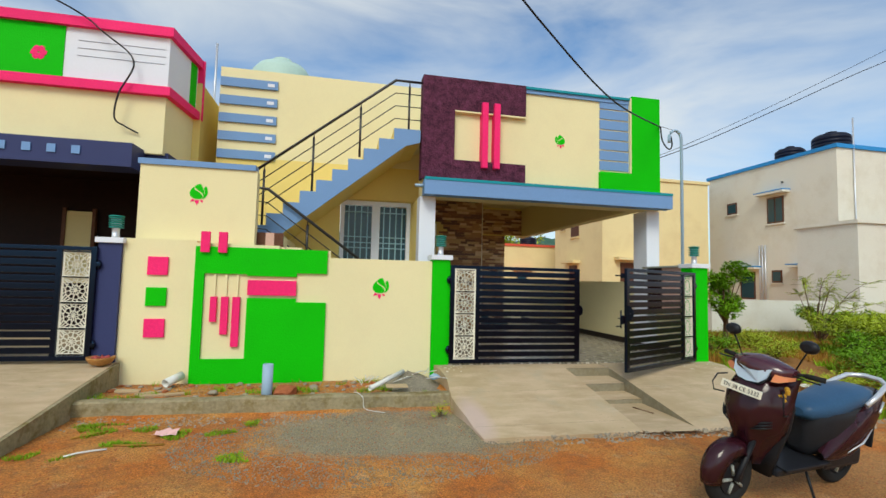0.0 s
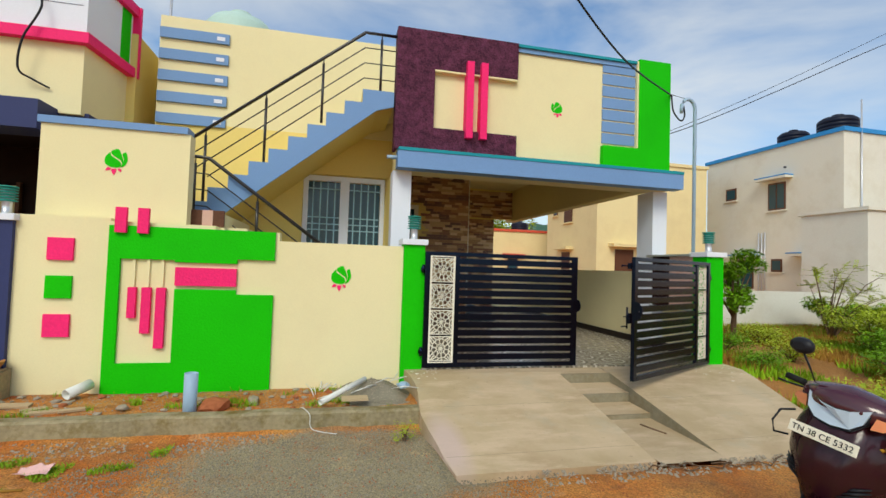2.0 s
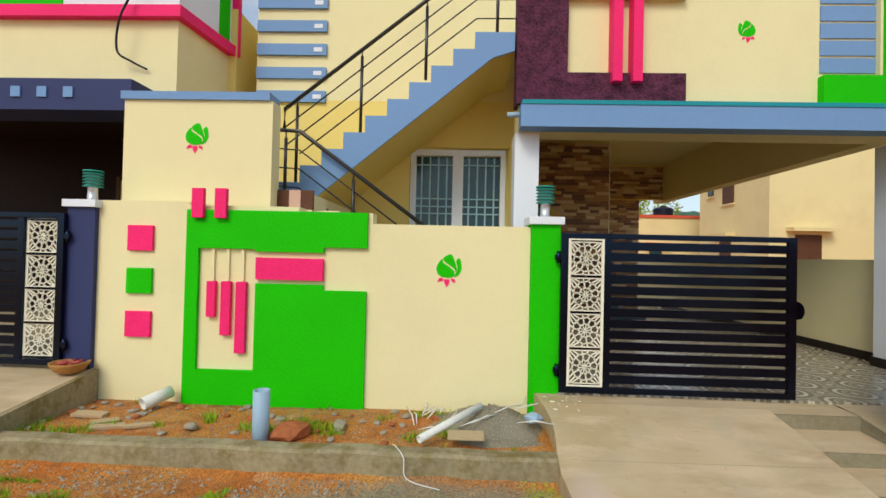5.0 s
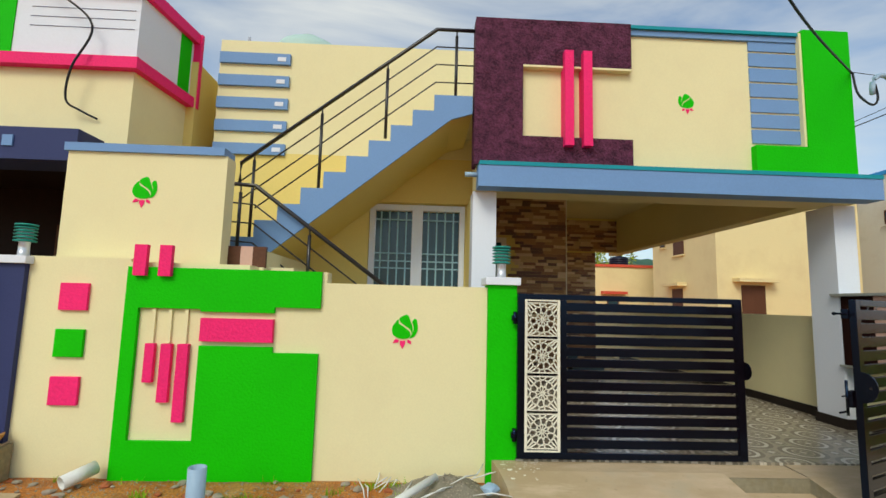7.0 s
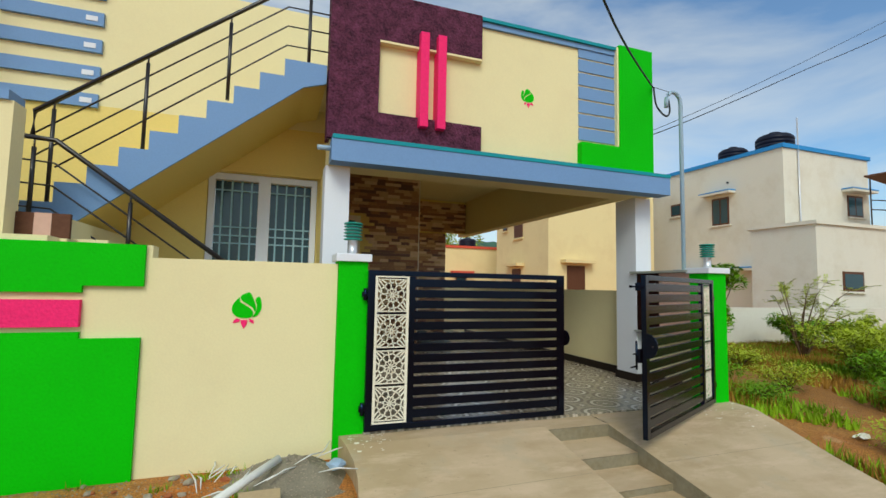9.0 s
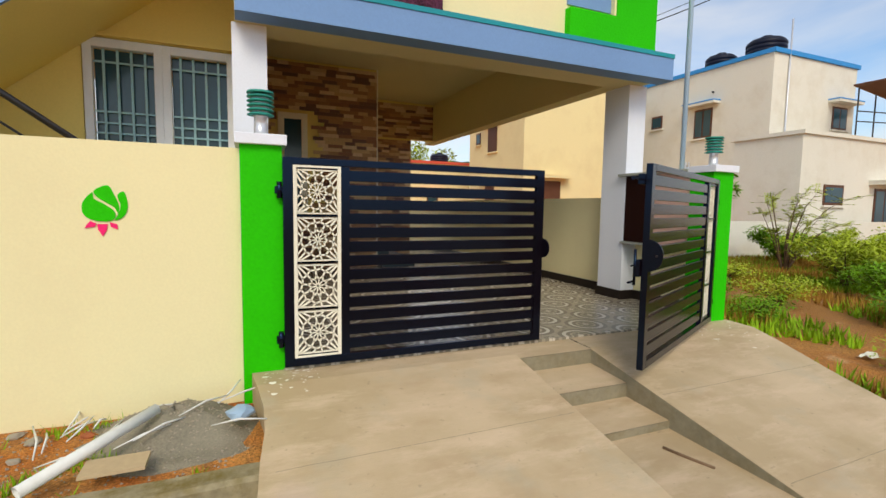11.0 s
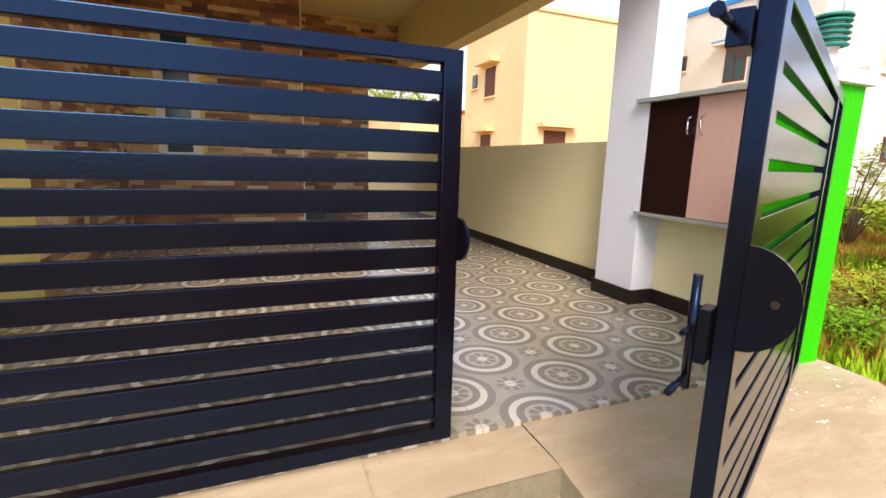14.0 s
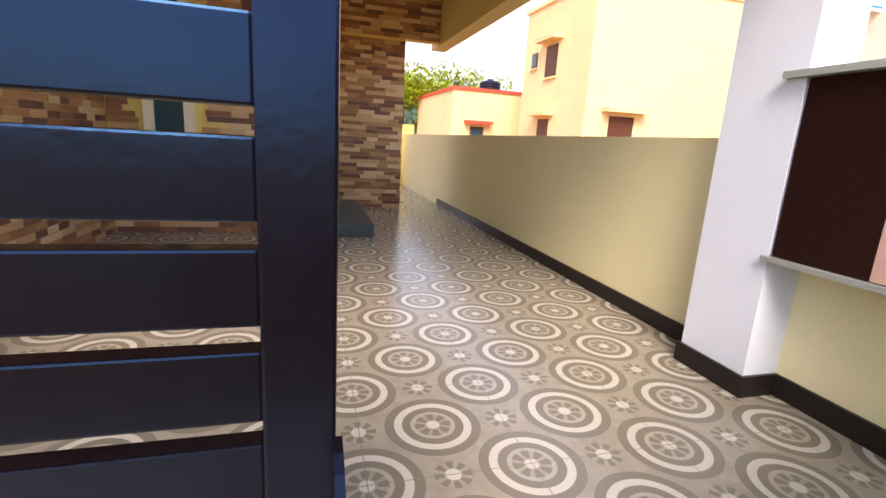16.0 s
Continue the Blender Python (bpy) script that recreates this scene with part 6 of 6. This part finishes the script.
small_tree("tree", "small dark green tree behind the gate pillar", TREE_X, TREE_Y, 1.85, 0.62, 21, LEAF)
for k, (x, y, h, r) in enumerate(((10.0, 40, 6, 3.2), (13.5, 44, 7, 3.4), (7.5, 42, 6, 3.0), (17, 46, 7, 3.4))):
    small_tree("tree", "bright green tree far behind the passage", x, y, h, r, 40 + k, LEAFLIGHT, 18, 240, 0.22)
b = bmesh.new()
rows = []
for i in range(41):
    a = -20 + i * 11
    top = 62 + 14 * noise.noise(Vector((i * 0.16, 2, 0))) + 6 * noise.noise(Vector((i * 0.7, 5, 0)))
    rows.append([b.verts.new((a, 520, -5)), b.verts.new((a, 560, top * 0.6)), b.verts.new((a, 620, top))])
for p, q in zip(rows, rows[1:]):
    for j in range(2):
        f = b.faces.new((p[j], q[j], q[j + 1], p[j + 1]))
        f.smooth = True
tagged(part("hill", b, HILL), "wooded hill far behind the houses", "backdrop", kind="structure")


# ---- clutter ----
def pipe(name, label, p0, p1, r, mat):
    t = thing(name, label, "pipe", p0)
    b = bmesh.new()
    p0, p1 = Vector(p0), Vector(p1)
    d = (p1 - p0).normalized()
    up = Vector((0, 0, 1)) if abs(d.z) < 0.9 else Vector((1, 0, 0))
    u = d.cross(up).normalized()
    v = u.cross(d)
    n = 16
    def ring(p, rr):
        return [b.verts.new(p + (u * math.cos(2 * math.pi * k / n) + v * math.sin(2 * math.pi * k / n)) * rr) for k in range(n)]
    a, c, e, g = ring(p0, r), ring(p1, r), ring(p1, r * 0.88), ring(p0, r * 0.88)
    for s_, t_ in ((a, c), (c, e), (e, g), (g, a)):
        for k in range(n):
            f = b.faces.new((s_[k], s_[(k + 1) % n], t_[(k + 1) % n], t_[k]))
            f.smooth = True
    bmesh.ops.recalc_face_normals(b, faces=b.faces[:])
    part("pipe_body", b, mat, t)


def rock(name, label, x, y, z, s, seed, mat, squash=0.6, category="stone"):
    rnd = random.Random(seed)
    b = bmesh.new()
    bmesh.ops.create_icosphere(b, subdivisions=2, radius=1.0)
    ang = rnd.uniform(0, 3)
    for v in b.verts:
        q = 1 + 0.35 * noise.noise(v.co * 1.3 + Vector((seed, 0, 0)))
        vx, vy, vz = v.co.x * s * q * 1.3, v.co.y * s * q, v.co.z * s * q * squash
        v.co = Vector((x + vx * math.cos(ang) - vy * math.sin(ang), y + vx * math.sin(ang) + vy * math.cos(ang), z + vz))
    ob = part(name, b, mat)
    return tagged(ob, label, category)


pipe("drain_pipe", "upright grey pipe stub in the planting strip", (-0.56, 6.38, -0.15), (-0.555, 6.375, 0.36), 0.062, PVC)
pipe("waste_pipe", "brown-stained pipe end sticking out of the soil", (-1.84, 6.90, 0.045), (-1.72, 7.12, 0.10), 0.055, PVCWHITE)
pipe("waste_pipe", "broken white pipe lying on the sand heap", (0.66, 6.30, 0.06), (1.13, 6.76, 0.18), 0.030, PVCWHITE)
# sand heap
b = bmesh.new()
n, m = 30, 14
rows = []
for j in range(m + 1):
    q = j / m
    rows.append([b.verts.new((1.20 + 0.66 * q * math.cos(t), 6.86 + 0.48 * q * math.sin(t), -0.06 + 0.20 * (0.5 + 0.5 * math.cos(math.pi * q)) + 0.05 * noise.noise(Vector((q * 3, math.cos(t) * 2, math.sin(t) * 2))))) for t in [2 * math.pi * i / n for i in range(n)]])
for p, q in zip(rows, rows[1:]):
    for k in range(n):
        f = b.faces.new((p[k], p[(k + 1) % n], q[(k + 1) % n], q[k]))
        f.smooth = True
tagged(part("mound", b, SANDPILE), "heap of grey sand against the gate pillar", "heap")
rnd = random.Random(77)
for k in range(16):
    a = rnd.uniform(0, 6.28)
    x, y = 0.95 + rnd.uniform(-0.40, 0.5), 6.72 + rnd.uniform(-0.22, 0.35)
    L = rnd.uniform(0.08, 0.34)
    a = rnd.gauss(0.7, 0.5)
    bm_ = bmesh.new()
    q0 = 0.015 + 0.125 * max(0.0, 1 - abs(x - 1.25) / 0.6)
    tube(bm_, [(x, y, q0), (x + L * 0.5 * math.cos(a), y + L * 0.5 * math.sin(a), q0 + 0.03), (x + L * math.cos(a + 0.1), y + L * math.sin(a + 0.1), q0 + rnd.uniform(0, 0.06))], [0.003, 0.007, 0.004], 5)
    tagged(part("stick", bm_, PVCWHITE), "pale broken plastic scrap on the sand heap", "debris", group="scraps on the sand heap")
tile = boxes("tile_scrap", STONE_TAN, [(0.87, 1.14, 6.32, 6.48, 0.058, 0.074)])
tagged(tile, "flat broken beige tile lying by the kerb", "tile")
rock("stone", "pale concrete lump beside the gate pillar", 1.56, 6.72, 0.11, 0.065, 3, PVC)
rock("brick_lump", "broken red brick lying in the soil", -0.36, 6.47, 0.02, 0.12, 4, BRICKRED)
for sx, sy, sw, sd, sa in ((-2.2, 6.76, 0.26, 0.10, 0.1), (-1.85, 6.50, 0.24, 0.07, 0.5), (-1.95, 6.60, 0.20, 0.08, 0.8), (-1.62, 6.55, 0.22, 0.05, 0.6)):
    slab = boxes("stone_slab", STONE_TAN, [(-sw / 2, sw / 2, -sd / 2, sd / 2, -0.012, 0.014)], None, bevel=0.004)
    slab.matrix_basis = pose(sx, sy, -0.01, 4, 3, math.degrees(sa))
    tagged(slab, "broken tan stone slab lying in the planting strip", "stone", group="slabs in the planting strip")
rock("stone", "grey stone in the planting strip", -0.03, 6.70, 0.0, 0.06, 5, STONE)
rock("stone", "grey stone by the pipe stub", -1.2, 6.55, 0.0, 0.05, 6, STONE)
for k in range(60):
    x, y = rnd.uniform(-2.5, 1.2), rnd.uniform(6.36, 7.15)
    rock("stone", "small rubble stone in the planting strip", x, y, street_height(x, y) + 0.01, rnd.uniform(0.012, 0.04), 100 + k, STONE if k % 4 else BRICKRED)["group"] = "rubble in the planting strip"
# gravel over the verge and along the ramp's foot
def gravel(name, label, count, area, size, mat, seed, keep):
    r_ = np.random.RandomState(seed)
    verts, faces = [], []
    base = [(1, 0, 0), (-0.5, 0.87, 0), (-0.5, -0.87, 0), (0, 0, 0.8), (0.1, 0.1, -0.6)]
    tri = [(0, 1, 3), (1, 2, 3), (2, 0, 3), (1, 0, 4), (2, 1, 4), (0, 2, 4)]
    for _ in range(count):
        x, y = r_.uniform(area[0], area[1]), r_.uniform(area[2], area[3])
        if not keep(x, y):
            continue
        z, s, a = street_height(x, y), size * r_.uniform(0.4, 1.3), r_.uniform(0, 6.28)
        i = len(verts)
        for bx, by, bz in base:
            verts.append((x + s * (bx * math.cos(a) - by * math.sin(a)) * r_.uniform(0.7, 1.2), y + s * (bx * math.sin(a) + by * math.cos(a)), z + s * bz))
        faces += [tuple(i + q for q in t) for t in tri]
    me = bpy.data.meshes.new(name)
    me.from_pydata(verts, [], faces)
    me.materials.append(mat)
    tagged(new(name, me), label, "gravel", kind="stuff")


gravel("gravel", "grey grit spread before the kerb", 15000, (-1.4, 2.6, 4.0, 6.2), 0.010, SANDPILE, 11, lambda x, y: ((x - 0.7) / 1.9) ** 2 + ((y - 5.1) / 1.1) ** 2 < 1 and not (x > 1.68 and y > 4.9))
gravel("pebbles", "small reddish pebbles over the verge", 9000, (-4, 7, 2.5, 6.2), 0.009, BRICKRED, 12, lambda x, y: not (x > 1.6 and y > 4.7))
gravel("rubble", "broken edge rubble at the ramp's foot", 900, (2.4, 6.9, 4.68, 4.98), 0.020, STONE, 13, lambda x, y: patchy(x, y, 3.0, -0.1))
def heap_gravel():
    """Grit and plaster crumbs over the sand heap."""
    r_ = random.Random(41)
    bb = bmesh.new()
    for _ in range(900):
        q, t = r_.random() ** 0.6, r_.uniform(0, 6.283)
        z = -0.06 + 0.20 * (0.5 + 0.5 * math.cos(math.pi * q)) + 0.05 * noise.noise(Vector((q * 3, math.cos(t) * 2, math.sin(t) * 2)))
        c = Vector((1.20 + 0.66 * q * math.cos(t), 6.86 + 0.48 * q * math.sin(t), z))
        if c.y > 7.20 or c.x > 1.64:
            continue
        k = r_.uniform(0.004, 0.013)
        vs = [bb.verts.new(c + Vector((k * a_, k * b_, k * c_))) for a_, b_, c_ in ((1, 0, 0), (-0.5, 0.87, 0), (-0.5, -0.87, 0), (0, 0, 0.9))]
        for f in ((0, 1, 3), (1, 2, 3), (2, 0, 3)):
            bb.faces.new([vs[i] for i in f])
    tagged(part("heap_gravel", bb, STONE), "coarse grit over the sand heap", "gravel", kind="stuff")


heap_gravel()
gravel("pebbles", "pebbles in the planting strip", 1500, (-2.5, 1.5, 6.33, 7.18), 0.010, STONE, 14, lambda x, y: True)

def splashes(name, label, count, area, seed, mat):
    r_ = random.Random(seed)
    bb = bmesh.new()
    for _ in range(count):
        x, y = r_.uniform(area[0], area[1]), area[3] - abs(r_.gauss(0, 0.4)) * (area[3] - area[2])
        q = 0.185 if y > 6.95 else 0.185 - (6.95 - y) * 0.190
        r0 = abs(r_.gauss(0, 0.005)) + 0.003
        ring = [bb.verts.new((x + r0 * 1.5 * math.cos(a) * r_.uniform(0.6, 1.2), y + r0 * math.sin(a) * r_.uniform(0.6, 1.2), 0.0)) for a in [i * math.pi / 4 for i in range(8)]]
        for v in ring:
            v.co.z = (0.185 if v.co.y > 6.95 else 0.185 - (6.95 - v.co.y) * 0.190) + 0.003
        bb.faces.new(ring)
    tagged(part(name, bb, mat), label, "paint stain", kind="stuff")


splashes("paint_splash", "white lime splashes on the ramp below the pillar", 46, (1.70, 2.05, 6.75, 7.12), 5, PANELWHITE)
splashes("paint_splash", "white lime splashes on the ramp by the open leaf", 40, (5.55, 6.25, 6.45, 7.10), 6, PANELWHITE)
gravel("rubble", "rubble scattered along the kerb foot", 700, (-2.4, 1.6, 5.7, 6.15), 0.016, STONE, 15, lambda x, y: patchy(x, y, 2.0, -0.1))
cable("thin white wire trailing over the kerb", [(0.46, 6.34, 0.00), (0.50, 6.22, 0.035), (0.57, 6.11, 0.0), (0.60, 6.06, -0.12), (0.83, 6.0, -0.155)], 0.004, PVCWHITE, "wire_scrap")
# litter
def litter(x, y, z, s, label, mat, seed):
    rnd2 = random.Random(seed)
    b2 = bmesh.new()
    g = [[b2.verts.new((x + (i - 2) * s / 4 + rnd2.uniform(-0.1, 0.1) * s, y + (j - 2) * s / 6 + rnd2.uniform(-0.1, 0.1) * s, z + abs(rnd2.gauss(0, 0.12)) * s)) for i in range(5)] for j in range(5)]
    for p, q in zip(g, g[1:]):
        for i in range(4):
            b2.faces.new((p[i], p[i + 1], q[i + 1], q[i]))
    tagged(part("litter", b2, mat), label, "litter")


litter(-1.35, 5.47, -0.15, 0.2, "crumpled pink paper on the verge", PLASTERPINK, 3)
for k, (x, y) in enumerate(((7.9, 6.1), (7.2, 6.3), (8.4, 5.6))):
    litter(x, y, street_height(x, y) + 0.02, 0.18, "pale scrap of plastic among the weeds", PANELWHITE, 9 + k)
BOWLTAN = material("tan_bowl", (0.42, 0.20, 0.06), 0.6, 0.2, 30, 0.2)
BOWLRED = material("red_petals", (0.40, 0.08, 0.07), 0.7, 0.2, 30, 0.2)
# coconut bowl on the neighbour's ramp
bw_ = thing("bowl", "shallow brown bowl with a reddish filling", "bowl", (-2.64, 7.05, 0.245))
b = bmesh.new()
lathe(b, [(0.05, 0.25), (0.12, 0.285), (0.155, 0.34), (0.16, 0.36), (0.148, 0.355), (0.11, 0.31)], -2.64, 7.05, 20)
part("bowl_body", b, BOWLTAN, bw_)
for k in range(7):
    b = bmesh.new()
    a = k * 0.9
    tube(b, [(-2.64, 7.05, 0.34), (-2.64 + 0.10 * math.cos(a), 7.05 + 0.10 * math.sin(a), 0.36)], 0.014, 6)
    part("petal", b, BOWLRED, bw_)
# dry sticks on the verge
for k_, ps in enumerate((((-1.97, 4.97), (-1.9, 5.03), (-1.82, 5.07), (-1.70, 5.10)), ((-1.70, 5.20), (-1.5, 5.185), (-1.27, 5.19)), ((-2.15, 5.45), (-2.0, 5.62), (-1.92, 5.66)))):
    b = bmesh.new()
    tube(b, [(x, y, street_height(x, y) + 0.012) for x, y in ps], 0.009, 6)
    tagged(part("stick", b, LEAFDRY if k_ else PVCWHITE), "thin dry stick lying on the verge grass", "stick", group="sticks on the verge")
# weed by the ramp edge
shrub("weed", "small green weed at the ramp's edge", 1.44, 5.76, -0.165, 0.13, 0.07, 91, LEAFLIGHT, 0.014, 6, 14, "weed", 0.04)
# dry twig on the ramp and roots along its foot
b = bmesh.new()
tube(b, [(4.00, 5.86, -0.150), (4.04, 5.74, -0.155), (4.10, 5.58, -0.158)], 0.009, 6)
tagged(part("twig", b, BARK), "dry dark twig lying on the lowest step", "twig")
for k in range(9):
    x = 3.3 + k * 0.33
    b = bmesh.new()
    pts = [(x + i * 0.09, 4.80 + 0.06 * noise.noise(Vector((x * 2 + i, 3, 0))) + 0.05 * math.sin(i + k), -0.150 + 0.02 * (i % 2)) for i in range(6)]
    tube(b, pts, 0.006, 5)
    tagged(part("root", b, BARK), "dry root strand along the ramp's foot", "twig", group="roots at the ramp's foot")

# neighbour details: lines on the parapet, pink flowers, antenna
for k in range(3):
    boxes("parapet_groove", NAVY, [(-3.84, -2.61, 8.384, 8.389, 4.98 - k * 0.12, 4.985 - k * 0.12)], nh)
for cx in (-4.35,):
    b = bmesh.new()
    for i in range(6):
        a = math.pi * 2 * i / 6
        bmesh.ops.create_icosphere(b, subdivisions=1, radius=0.06, matrix=Matrix.Translation((cx + 0.06 * math.cos(a), 8.372, 4.72 + 0.06 * math.sin(a))) @ Matrix.Diagonal((1, 0.1, 1, 1)))
    part("painted_flower", b, PINK, nh)
b = bmesh.new()
tube(b, [(-3.08, 13.0, 4.8), (-3.08, 13.0, 7.35)], 0.03, 6)
tagged(part("antenna_pole", b, SILVER), "thin grey pole on the roof", "pole")
tk = thing("roof_tank", "pale green plastic water tank on the roof", "water tank", (-1.18, 10.90, 4.02))
PALEGREEN = material("pale_green_plastic", (0.45, 0.62, 0.56), 0.5, 0.05, 20, 0.0)
b = bmesh.new()
lathe(b, [(0.62, 4.02), (0.62, 5.80), (0.50, 5.96), (0.20, 6.04), (0.20, 6.15), (0.05, 6.18)], -1.18, 10.90, 24)
part("tank_body", b, PALEGREEN, tk)

# ---- wall cladding, last ----
clad("y", AY, 1.84, CX - 0.02, 0.2, 3.83, 150, (wx0, wx1, wz0, wz1), 1)
clad("y", BY, CX, 5.385, 0.2, 2.97, 110, None, 2)
clad("y", BY, CX, 5.955, 2.975, 3.83, 0, None, 3)
clad("x", 1.816, 9.7, AY - 0.02, 0.2, 3.83, 0, None, 4)
